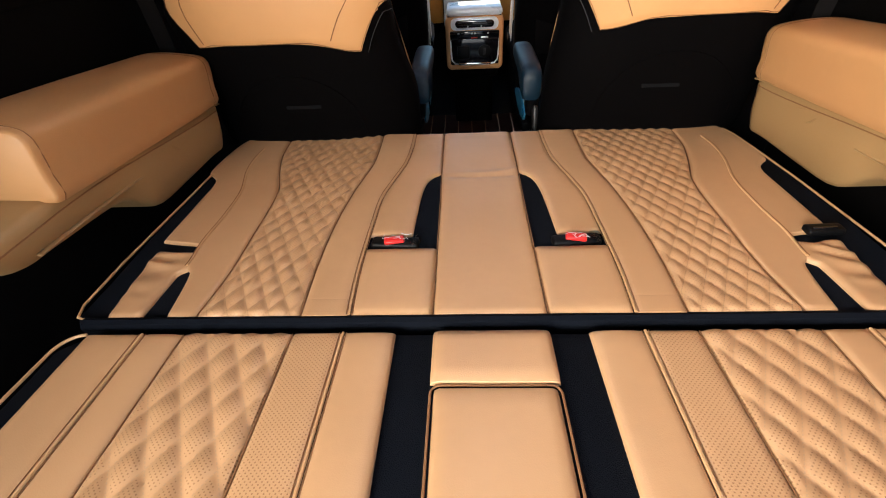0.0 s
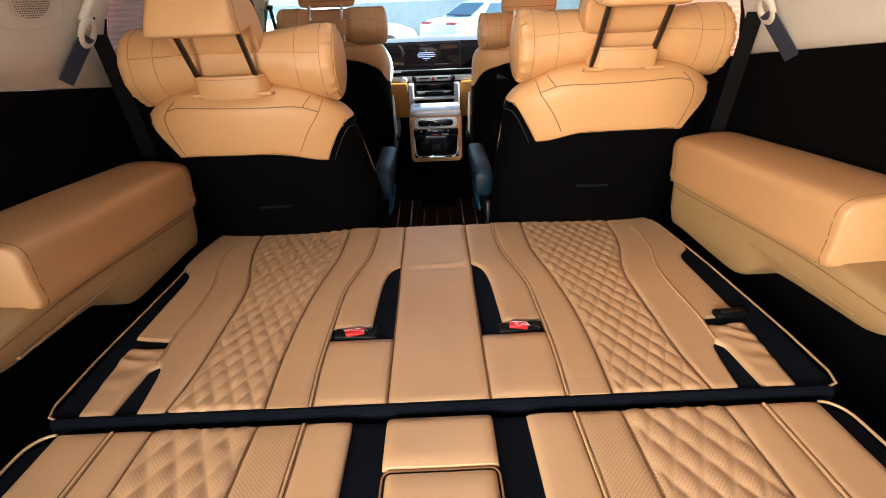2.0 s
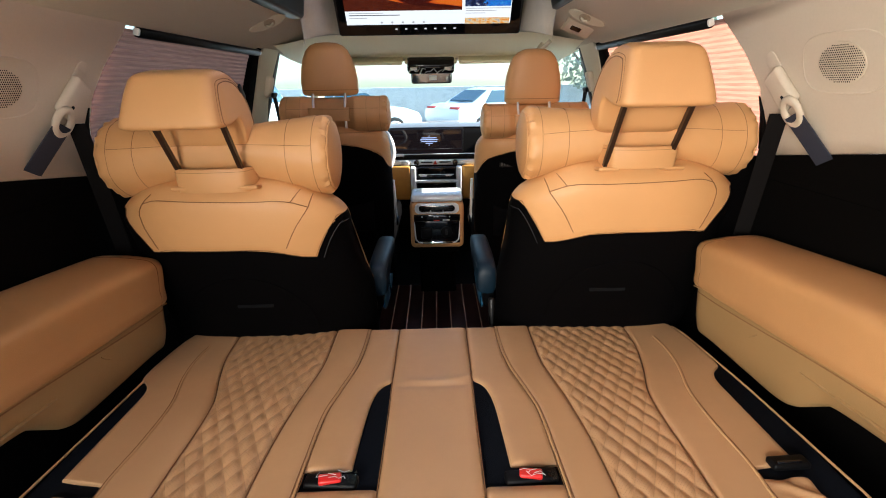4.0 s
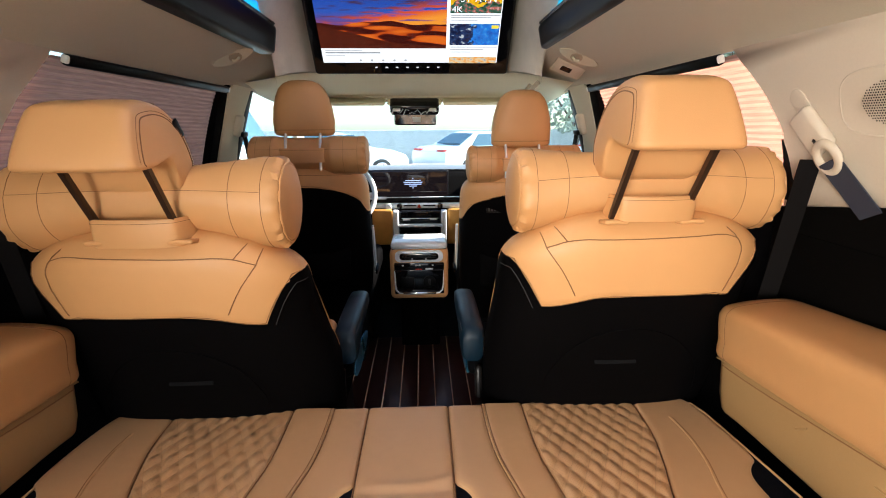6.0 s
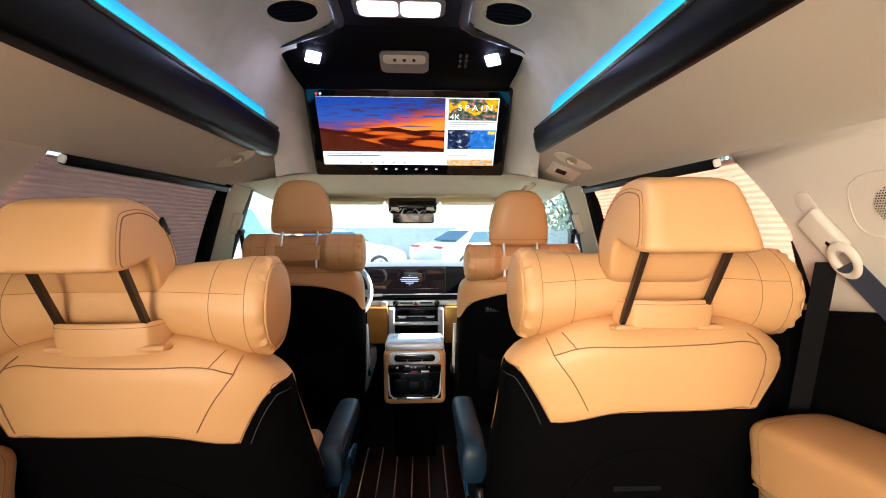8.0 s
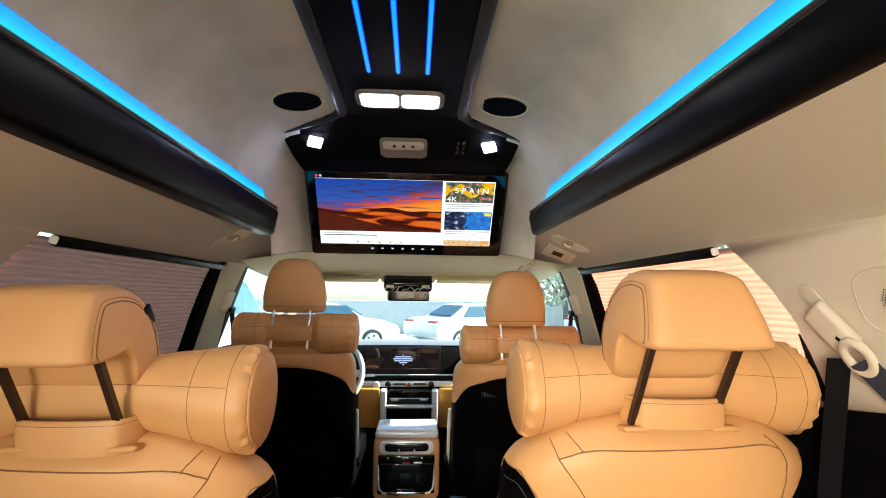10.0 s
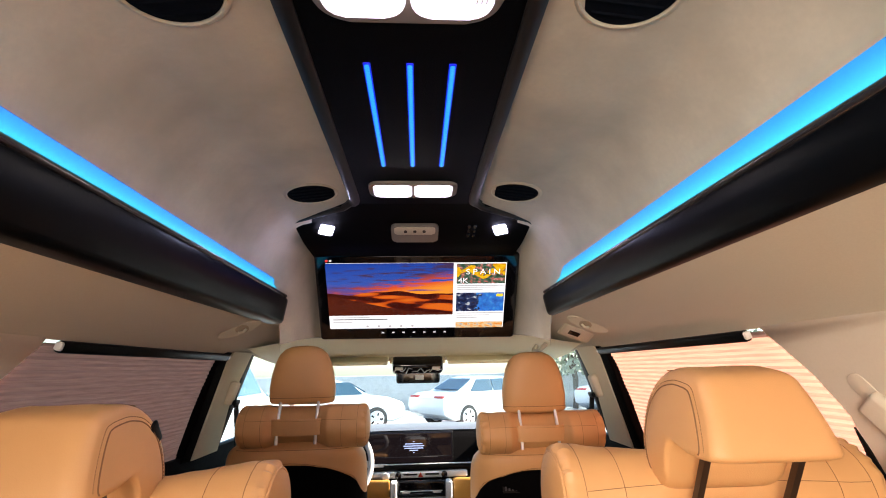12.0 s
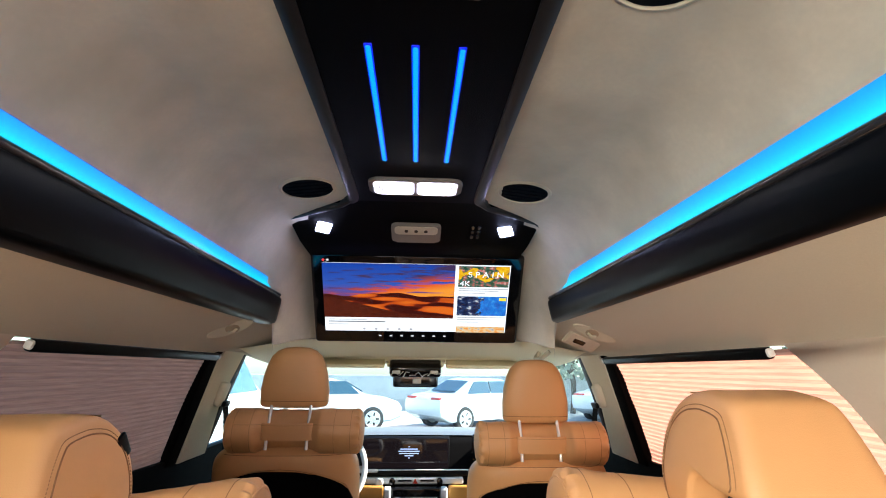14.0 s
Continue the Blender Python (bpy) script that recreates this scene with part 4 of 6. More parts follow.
# the rearmost bench
row4 = thing("folded_seat_row", (0, 0.3, 0.44), "folded tan leather bench beside the tailgate with pull-down armrest", "car seat")
R0, R1 = -0.10, 0.826
part("felt_board", prism([(-0.600, R0 - 0.01), (0.600, R0 - 0.01), (0.606, 0.80), (0.575, 0.828), (-0.575, 0.828), (-0.606, 0.80)], lambda x, y: (x, y, bed_z(y) - 0.065), (0, 0, 0.056), 0.006), felt, row4, "black felt backing board")
C = lambda v: (lambda y: v)
for s in (-1, 1):
    def pr(a, b):
        return (C(a), C(b)) if s > 0 else (C(-b), C(-a))
    G = 0.0012
    strip("outer_panel", *pr(0.489 + G, 0.572), R0, R1, 8, 40, leather, row4, 0.006, seed=s + 30)
    strip("side_panel", *pr(0.430 + G, 0.489 - G), R0, R1, 6, 40, leather, row4, 0.005, seed=s + 31)
    strip("quilted_panel", *pr(0.274 + G, 0.430 - G), R0, R1, 40, 220, leather_quilt, row4, 0.007, 0.001, (QX, QY, 0.0056))
    strip("perforated_panel", *pr(0.203 + G, 0.274 - G), R0, R1, 8, 40, leather_perf, row4, 0.005, seed=s + 33)
    strip("inner_panel", *pr(0.131, 0.203 - G), R0, R1, 8, 40, leather, row4, 0.006, seed=s + 35)
    part("piping", sweep(along(C(s * 0.489), R0, R1 - 0.003, -0.001), 0.0023, 6), piping_tan, row4)
    part("piping", sweep(along(C(s * 0.203), R0, R1 - 0.003, -0.001), 0.0022, 6), piping_tan, row4)
    for d in (0.484, 0.494, 0.1985, 0.2075):
        part("seam", sweep(along(C(s * d), R0, R1 - 0.003, -0.0008), 0.0007, 6), seam_brown, row4)
    for d in (0.274, 0.430):
        part("seam", sweep(along(C(s * d), R0, R1 - 0.003, -0.003), 0.0010, 6), seam_brown, row4)
    part("rim_piping", sweep([(s * 0.606, R0, bed_z(R0) - 0.006), (s * 0.608, 0.70, bed_z(0.70) - 0.006)] + [(s * (0.575 + 0.033 * math.cos(k * 0.157)), 0.786 + 0.040 * math.sin(k * 0.157), bed_z(0.80) - 0.0065) for k in range(11)], 0.0023, 6), piping_tan, row4, "pale edge piping")
strip("centre_cross_panel", C(-0.079), C(0.079), 0.738, R1, 12, 8, leather, row4, 0.007, 0.002, seed=40)
strip("armrest_pad", C(-0.0745), C(0.0745), R0, 0.732, 12, 40, leather, row4, 0.010, 0.000, seed=41, sag=0.002, round_ends=0.008)
for s in (-1, 1):
    bend = [(s * (0.066 + 0.012 * math.cos(k * 0.2618)), 0.722 + 0.013 * math.sin(k * 0.2618), bed_z(0.72) - 0.005) for k in range(7)]
    part("armrest_welt", sweep([(s * 0.078, R0, bed_z(R0) - 0.005), *bend, (0, 0.735, bed_z(0.735) - 0.005)], 0.0016, 6), seam_brown, row4)

# ---- wheel-arch trim and the long side cushions ----
for s, n, dz in ((-1, "left", 0.0), (1, "right", 0.016)):
    trim = thing("wheel_arch_trim", (s * 0.70, 1.1, 0.5), "moulded tan plastic trim over the wheel arch", "side trim", "wheel arch trims")
    # cross-section along y: ledge, rounded shoulder, sloping face, lower hem that rises in a step
    low = curve_of([(0.74, 0.590), (0.79, 0.578), (0.825, 0.562), (0.855, 0.534), (0.89, 0.521), (0.93, 0.518), (1.10, 0.500), (1.13, 0.485), (1.165, 0.452), (1.20, 0.436), (1.30, 0.430), (1.45, 0.425), (1.53, 0.415)])
    rings = []
    ys = [0.745, 0.75, 0.76, 0.77] + [0.78 + 0.72 * i / 48 for i in range(49)] + [1.51, 1.52, 1.528]
    for y in ys:
        top = 0.580 + dz - 0.085 * smoothstep(0.95, 1.55, y) * 0.55 + 0.012
        k = smoothstep(1.535, 1.48, y)
        lo = low(y) + dz * 0.5
        pull = 0.05 * (1 - k) ** 2
        xin = 0.642 + pull
        xlo = 0.652 + pull
        mid = lo + 0.35 * (top - lo)
        rings.append([(s * x, y, z) for x, z in ((0.79, top + 0.004), (0.70, top + 0.002), (xin + 0.016, top), (xin + 0.005, top - 0.005), (xin, top - 0.016),
                                                (xin + 0.006, mid), (xlo + 0.006, lo + 0.010), (xlo + 0.010, lo + 0.003), (xlo + 0.018, lo), (0.79, lo))])
    part("moulding", loft(rings), tan_plastic, trim)
    part("parting_line", sweep([(s * 0.6425, y, 0.580 + dz - 0.085 * smoothstep(0.95, 1.55, y) * 0.55 - 0.010) for y in [0.78 + 0.0145 * i for i in range(50)]], 0.0012, 6), seam_brown, trim)
    part("swage", sweep([(s * (0.6485 + 0.0008 * math.sin(0.26 * i)), 0.90 + 0.02 * i, 0.535 - 0.001 * i + dz) for i in range(14)], 0.0048, 8, 0.5), tan_plastic, trim, "raised swage line")
    part("catch", sweep([(s * 0.6450, y, z + dz) for y, z in ((1.335, 0.529), (1.305, 0.536), (1.284, 0.540), (1.276, 0.537), (1.276, 0.530), (1.285, 0.521), (1.296, 0.514))], 0.0024, 6), tan_plastic, trim, "curved edge of a catch")
    part("cushion_plate", rbox(0.040, 0.085, 0.004, 0.0018, 2, pose(s * 0.650, 1.452, 0.546 + dz, -8)), tan_plastic, trim, "thin plate under the cushion's end")

    pad = thing("side_cushion", (s * 0.70, 1.22, 0.62), "long padded tan leather cushion on the wheel arch", "side cushion", "side cushions")
    prof = [(0.632, 0.0), (0.628, 0.04), (0.625, 0.086), (0.629, 0.103), (0.641, 0.113), (0.670, 0.119), (0.72, 0.124), (0.775, 0.122), (0.79, 0.10), (0.79, 0.0)]
    fine = []
    kk = len(prof)
    for i in range(kk):
        p0, p1, p2, p3 = (Vector((*prof[(i + j) % kk], 0)) for j in (-1, 0, 1, 2))
        for t in (0, 0.34, 0.67):
            v = 0.5 * (2 * p1 + (p2 - p0) * t + (2 * p0 - 5 * p1 + 4 * p2 - p3) * t * t + (3 * p1 - p0 - 3 * p2 + p3) * t**3)
            fine.append((max(v.x, 0.6265 if v.y < 0.03 else 0.62), max(v.y, 0)))
    rings = []
    for y, g in ((0.956, 0.945), (0.958, 0.975), (0.963, 0.992), (0.975, 1.0), (1.10, 1.004), (1.22, 1.006), (1.36, 1.004), (1.455, 1.0), (1.484, 0.992), (1.494, 0.975), (1.498, 0.93)):
        z0 = 0.579 + dz - (y - 0.96) * 0.082 + 0.006
        tall = 1.0 - 0.05 * (y - 0.96)
        cx, cz = 0.71, 0.06
        rings.append([(s * (cx + (x - cx) * g), y + 0.010 * (z / 0.12) * (1 if y > 1.2 else 0), z0 + (cz + (z - cz) * g) * tall) for x, z in fine])
    part("cover", loft(rings), leather_side, pad)
    for yy, g in ((0.972, 0.992), (1.470, 0.988)):
        z0 = 0.579 + dz - (yy - 0.96) * 0.082 + 0.006
        part("end_seam", sweep([(s * (0.71 + (x - 0.71) * g * 1.002), yy + 0.010 * (z / 0.12) * (1 if yy > 1.2 else 0), z0 + (0.06 + (z - 0.06) * g * 1.002) * (1 - 0.05 * (yy - 0.96))) for x, z in fine[:26]], 0.0011, 6), seam_brown, pad)

# ---- seats ----


def seat(xc, dy, dz, s, label, back_row, arm_side=0):
    """A single car seat: s is +1 where its outer side lies to the right."""
    st = thing("front_seat" if not back_row else "captain_seat", (xc, 1.75 + dy, FLOOR), label, "car seat", "front seats" if not back_row else "second row seats")
    up = 0.022 if back_row else 0.0
    top_z = 0.820 + up
    w_of = curve_of([(0.10, 0.215), (0.30, 0.248), (0.50, 0.257), (0.66, 0.258), (0.74 + up, 0.255), (0.775 + up, 0.242), (0.798 + up, 0.216), (0.812 + up, 0.182), (top_z, 0.14)])
    d_of = curve_of([(0.10, 0.06), (0.30, 0.075), (0.50, 0.080), (0.66, 0.082), (0.74 + up, 0.079), (0.775 + up, 0.074), (0.798 + up, 0.058), (0.812 + up, 0.044), (top_z, 0.028)])
    y_of = curve_of([(0.10, 1.735), (0.30, 1.668), (0.50, 1.606), (0.66, 1.566), (0.74, 1.549), (0.82 + up, 1.534)])
    N = 72

    def P(a, z):
        c, q = math.cos(a), math.sin(a)
        e = 3.2
        w, d = w_of(z), d_of(z)
        x = w * math.copysign(abs(c) ** (2 / e), c)
        y = d * math.copysign(abs(q) ** (2 / e), q)
        if back_row and x * s > 0:
            x *= 1 + 0.065 * math.exp(-((z - 0.75) / 0.05) ** 2) * smoothstep(0.10, 0.24, abs(x))
        if back_row and x * s < 0:
            x *= 1 + (0.15 if s < 0 else 0.07) * smoothstep(0.70, 0.50, z)
        # side bolsters stand forward of the flat back
        y += 0.030 * (abs(x) / 0.25) ** 3
        fall = (0.026 if x * s < 0 else 0.010) * smoothstep(0.10, 0.23, abs(x)) * smoothstep(0.70, 0.80, z) if back_row else 0
        return Vector((xc + x, y_of(z) + dy + y, z + dz - fall))

    def edge_z(a):
        """Where the tan hood meets the black back."""
        p = P(a, 0.70)
        x = (p.x - xc) * s
        if math.sin(a) > 0.15:
            return 0.50
        ax = abs(x)
        if not back_row:
            return 0.742 - 0.055 * (ax / 0.22) ** 2 - 0.05 * smoothstep(0.215, 0.255, ax)
        z = 0.686 - 0.027 * smoothstep(-0.06, -0.185, x) - 0.010 * smoothstep(0.15, 0.19, x)
        z += 0.116 * max(0, min(1, (ax - 0.183) / 0.060))
        return z
    angs = [2 * math.pi * k / N for k in range(N)]
    rows_b = [[P(a, 0.10 + (edge_z(a) - 0.10) * t) for a in angs] for t in [i / 16 for i in range(17)]]
    part("back_shell", loft(rows_b, caps=True), black_leather, st, "black leather-look seat back")
    rows_t = [[P(a, edge_z(a) + (top_z - edge_z(a)) * (1 - (1 - t) ** 1.6)) + Vector((0, -0.0015 if t < 0.98 else 0, 0)) for a in angs] for t in [i / 16 for i in range(17)]]
    c_top = sum(rows_t[-1], Vector()) / N
    for g, up in ((0.75, 0.004), (0.4, 0.006)):
        rows_t.append([c_top + (p - c_top) * g + Vector((0, 0, up)) for p in rows_t[16]])
    part("upper_cover", loft(rows_t, caps=True), leather_seat, st, "tan leather upper cover")
    # seams on the cover
    rear = [a for a in angs if math.sin(a) < -0.05]

    def on_back(xx, z, out=0.0025):
        """A point of the cover at the distance xx to the outer side and the height z."""
        a = min([1.5 * math.pi + 1.45 * k / 60 for k in range(-60, 61)], key=lambda k: abs((P(k, z).x - xc) - s * xx))
        p = P(a, z)
        return (xc + s * xx, p.y - out, p.z + 0.0005)

    def low_end(xx):
        return edge_z(1.5 * math.pi + s * math.asin(max(-1, min(1, (xx / 0.25) ** 3)))) + 0.002

    part("seam", sweep([P(a, edge_z(a)) + Vector((0, -0.0022, 0.0005)) for a in rear], 0.0009, 6), seam_brown, st)
    if back_row:
        level = curve_of([(-0.184, 0.800), (-0.150, 0.803), (-0.10, 0.800), (0.0, 0.801), (0.10, 0.804), (0.150, 0.807), (0.178, 0.802)])
        part("seam", sweep([on_back(-0.184 + 0.362 * i / 40, level(-0.184 + 0.362 * i / 40)) for i in range(41)], 0.0010, 6), seam_brown, st)
        part("seam", sweep([on_back(-0.126 - 0.058 * i / 12, low_end(-0.126) + (0.800 - low_end(-0.126)) * i / 12) for i in range(13)] + [on_back(-0.184 - 0.007 * i / 5, 0.800 + 0.026 * i / 5) for i in range(1, 6)], 0.0010, 6), seam_brown, st)
        part("seam", sweep([on_back(-0.148 - 0.018 * i / 6, 0.803 + 0.028 * i / 6) for i in range(7)], 0.0009, 6), seam_brown, st)
        outer = curve_of([(0.655, 0.155), (0.70, 0.172), (0.75, 0.186), (0.785, 0.187), (0.805, 0.176), (0.825, 0.150)])
        part("seam", sweep([on_back(outer(z), z) for z in [max(0.66, low_end(0.155)) + 0.011 * i for i in range(16)] if z < 0.826], 0.0010, 6), seam_brown, st)
    else:
        part("seam", sweep([on_back(-0.20 + 0.40 * i / 30, 0.785) for i in range(31)], 0.0009, 6), seam_brown, st)
    if back_row:
        # pale stitch on the inner black flank, embroidered bar on the back
        ln = [P(a, edge_z(a) - 0.030) + Vector((-s * 0.002, -0.002, 0)) for a in rear if (P(a, 0.7).x - xc) * s < -0.195]
        if len(ln) > 2:
            part("stitch_line", sweep(ln, 0.0007, 6), grey_thread, st)
        y = P(1.5 * math.pi, 0.528).y
        part("embroidered_bar", rbox(0.088, 0.002, 0.010, 0.0008, 1, pose(xc - s * 0.02, y - 0.0006, 0.528 + dz, -14, 0, 0)), dim_thread, st, "small embroidered bar")
        crease = [(xc + 0.165 * math.cos(t), P(1.5 * math.pi, 0.45 + 0.16 * math.sin(t)).y - 0.0015, 0.45 + 0.16 * math.sin(t) + dz) for t in [math.pi * k / 24 for k in range(25)]]
        part("back_panel_seam", sweep(crease, 0.0012, 6), black_leather, st)
    else:
        y = P(1.5 * math.pi, 0.50).y
        part("back_pocket", rbox(0.34, 0.010, 0.20, 0.006, 2, pose(xc, P(1.5 * math.pi, 0.42).y - 0.004, 0.42 + dz, -13, 0, 0)), black_leather, st)
    # cushion and base
    part("seat_cushion", rbox(0.36, 0.42, 0.07, 0.03, 5, pose(xc, 2.02 + dy, 0.335 + dz)), leather_seat, st)
    part("cushion_side", rbox(0.50, 0.52, 0.13, 0.04, 4, pose(xc, 1.99 + dy, 0.25 + dz)), black_leather, st)
    part("seat_base", rbox(0.46, 0.46, 0.24, 0.03, 3, pose(xc, 1.96 + dy, 0.07 + dz * 0.4)), black_plastic, st)
    for q in (-1, 1):
        part("seat_rail", rbox(0.05, 0.62, 0.05, 0.01, 2, pose(xc + q * 0.17, 1.95 + dy, FLOOR + 0.027)), black_plastic, st)
    # guides for the headrest posts
    for q in (-1, 1) if back_row else ():
        part("post_guide", rbox(0.046, 0.034, 0.009, 0.0044, 3, pose(xc + q * 0.070 + s * 0.004, 1.478 + dy, 0.8315 + dz, -8)), leather_seat, st, "tan plastic post guide")
    if arm_side:
        xa = xc - s * 0.293
        rings = []
        for y, z, h, g in ((1.716, 0.476, 0.024, 0.55), (1.721, 0.480, 0.040, 0.85), (1.735, 0.483, 0.048, 1.0), (1.765, 0.486, 0.049, 1.0), (1.81, 0.497, 0.039, 1.0), (1.86, 0.504, 0.030, 1.0), (1.96, 0.506, 0.027, 1.0), (2.015, 0.504, 0.025, 0.96), (2.032, 0.502, 0.016, 0.7)):
            rings.append([(xa + 0.030 * g * math.copysign(abs(math.cos(a)) ** 0.6, math.cos(a)), y + dy, z + h * math.copysign(abs(math.sin(a)) ** 0.6, math.sin(a))) for a in [2 * math.pi * k / 24 for k in range(24)]])
        # the armrest's blue is a sky reflection put into its base colour
        part("armrest", loft(rings), arm_leather, st, "black leather armrest with sky sheen painted blue")
        part("armrest_seam", sweep([(xa - s * 0.0285, y + dy, z) for y, z in ((1.73, 0.520), (1.77, 0.519), (1.81, 0.517), (1.87, 0.516), (1.95, 0.518), (2.01, 0.517))], 0.0009, 6), grey_thread, st)
        part("armrest_arm", rbox(0.036, 0.070, 0.10, 0.016, 4, pose(xa + s * 0.012, 1.80 + dy, 0.42, 16)), black_plastic, st)
        part("recline_lever", rbox(0.018, 0.030, 0.085, 0.008, 3, pose(xa + s * 0.016, 1.735 + dy, 0.375, -14)), rail_grey, st, "grey recline lever")
        # leaf-shaped trim; its blue is painted reflection of the sky
        leaf = [(0.155 * math.cos(t), 0.034 * math.sin(t) * (1 - 0.25 * math.cos(t))) for t in [2 * math.pi * k / 40 for k in range(40)]]
        part("side_trim", prism(leaf, lambda u, v: (xc - s * 0.288, 2.005 + dy + u, 0.335 + v - 0.06 * u), (-s * 0.006, 0, 0), 0.002), painted_sheen_blue, st, "seat side trim with sky reflection painted blue")
    return st


def pillow(xc, yc, zc, half, r, name, label, group, s=1, xs0=0.0, waist=0.21, drop=-0.013, reach=0.165, back=0.60, lift=0.0, tall=1.0, push=0.022, thread=0.0008, wide=0.084):
    """A bone-shaped neck cushion with gathered ends, thinner where it is strapped to the posts."""
    pl = thing(name, (xc, yc, zc), label, "neck cushion", group)
    N = 56

    def skin(x, a, out=0.0):
        """A point of the cover at the length x and the angle a (0: towards the windscreen, pi: towards the tailgate)."""
        end = half - abs(x)
        q = r * (0.84 + 0.16 * math.sqrt(max(0, 1 - (1 - min(1, end / 0.020)) ** 2)))
        neck = min(1, max(0, (reach - abs(x - xs0)) / (reach - 0.06)))
        neck = neck * (1.35 - 0.35 * neck) * smoothstep(0.0, 0.05, end)
        q *= 1 - waist * neck
        q += 0.0040 * math.sin(17 * a + x * 20 + 2 * math.sin(3 * a)) * smoothstep(half - 0.036, half - 0.002, abs(x))
        q += 0.003 * noise.noise((x * 8, math.cos(a) * 1.5, math.sin(a) * 1.5 + xc * 7)) + 0.0016 * noise.noise((x * 40, math.cos(a) * 2.5, math.sin(a) * 2.5 - xc * 5))
        q += out
        return Vector((xc + x, yc + push * neck + q * math.cos(a), zc + q * math.sin(a) - drop * neck))

    ends = [-half + 0.020 * (1 - math.cos(math.pi / 2 * i / 8)) for i in range(8)]
    along_x = ends + [-half + 0.024 + (2 * half - 0.048) * i / 64 for i in range(65)] + [-x for x in reversed(ends)]
    turn = [2 * math.pi * k / N for k in range(N)]
    part("cover", loft([[skin(x, a) for a in turn] for x in along_x], caps=False), leather_seat, pl)
    for q in (-1, 1):
        cap = []
        for g, o in ((0.845, 0.0), (0.83, 0.003), (0.70, 0.007), (0.40, 0.010), (0.05, 0.011)):
            cap.append([(xc + q * (half - 0.001 + o), yc + r * g * math.cos(a), zc + r * g * math.sin(a)) for a in [2 * math.pi * k / 40 for k in range(40)]])
        part("end_disc", loft(cap), leather_seat, pl, "round gathered end")
        part("piping", sweep([(xc + q * half, yc + r * 0.855 * math.cos(a), zc + r * 0.855 * math.sin(a)) for a in [2 * math.pi * k / 48 for k in range(49)]], 0.0022, 6, up=(1, 0, 0)), leather_seat, pl, "piped rim of the end")
        for xs_ in (half - 0.030, half - 0.086):
            part("seam", sweep([skin(q * xs_, 2 * math.pi * k / 64, 0.0002) for k in range(65)], thread, 6, up=(1, 0, 0)), seam_brown, pl)
        x0, x1 = xs0 + q * 0.075, q * (half - 0.032)
        part("seam", sweep([skin(x0 + (x1 - x0) * i / 24, math.pi - 0.35, 0.0002) for i in range(25)], thread, 6), seam_brown, pl)
    part("seam", sweep([skin(xs0 - 0.075 + 0.150 * i / 24, math.pi - 0.35, 0.0002) for i in range(25)], thread, 6), seam_brown, pl)
    # strap across the back, round the posts
    st = []
    for i in range(29):
        t = -1.36 + 2.72 * i / 28
        over = max(0, abs(t) - 1)
        x = xc + xs0 + math.copysign(min(abs(t), 1) + 0.62 * over, t) * wide
        bow = 0.010 * max(0, 1 - t * t)
        yb = yc - r * back - bow + 0.150 * over ** 1.3
        zs = zc + lift
        st.append([(x, yb - 0.002, zs - 0.002 * tall), (x, yb - 0.004, zs - 0.024 * tall), (x, yb + 0.002, zs - 0.056 * tall), (x, yb + 0.012, zs - 0.056 * tall), (x, yb + 0.006, zs - 0.024 * tall), (x, yb + 0.008, zs - 0.002 * tall)])
    part("strap", loft(st), leather_seat, pl, "tan leather strap")
    part("strap_edge", sweep([(p[0][0], p[0][1] + 0.003, p[0][2] + 0.0005) for p in st], 0.0012, 6), leather_seat, pl)
    part("strap_edge", sweep([(p[0][0], p[0][1] - 0.0016, p[0][2] - 0.006 * tall) for p in st], 0.0004, 6), seam_brown, pl)
    return pl


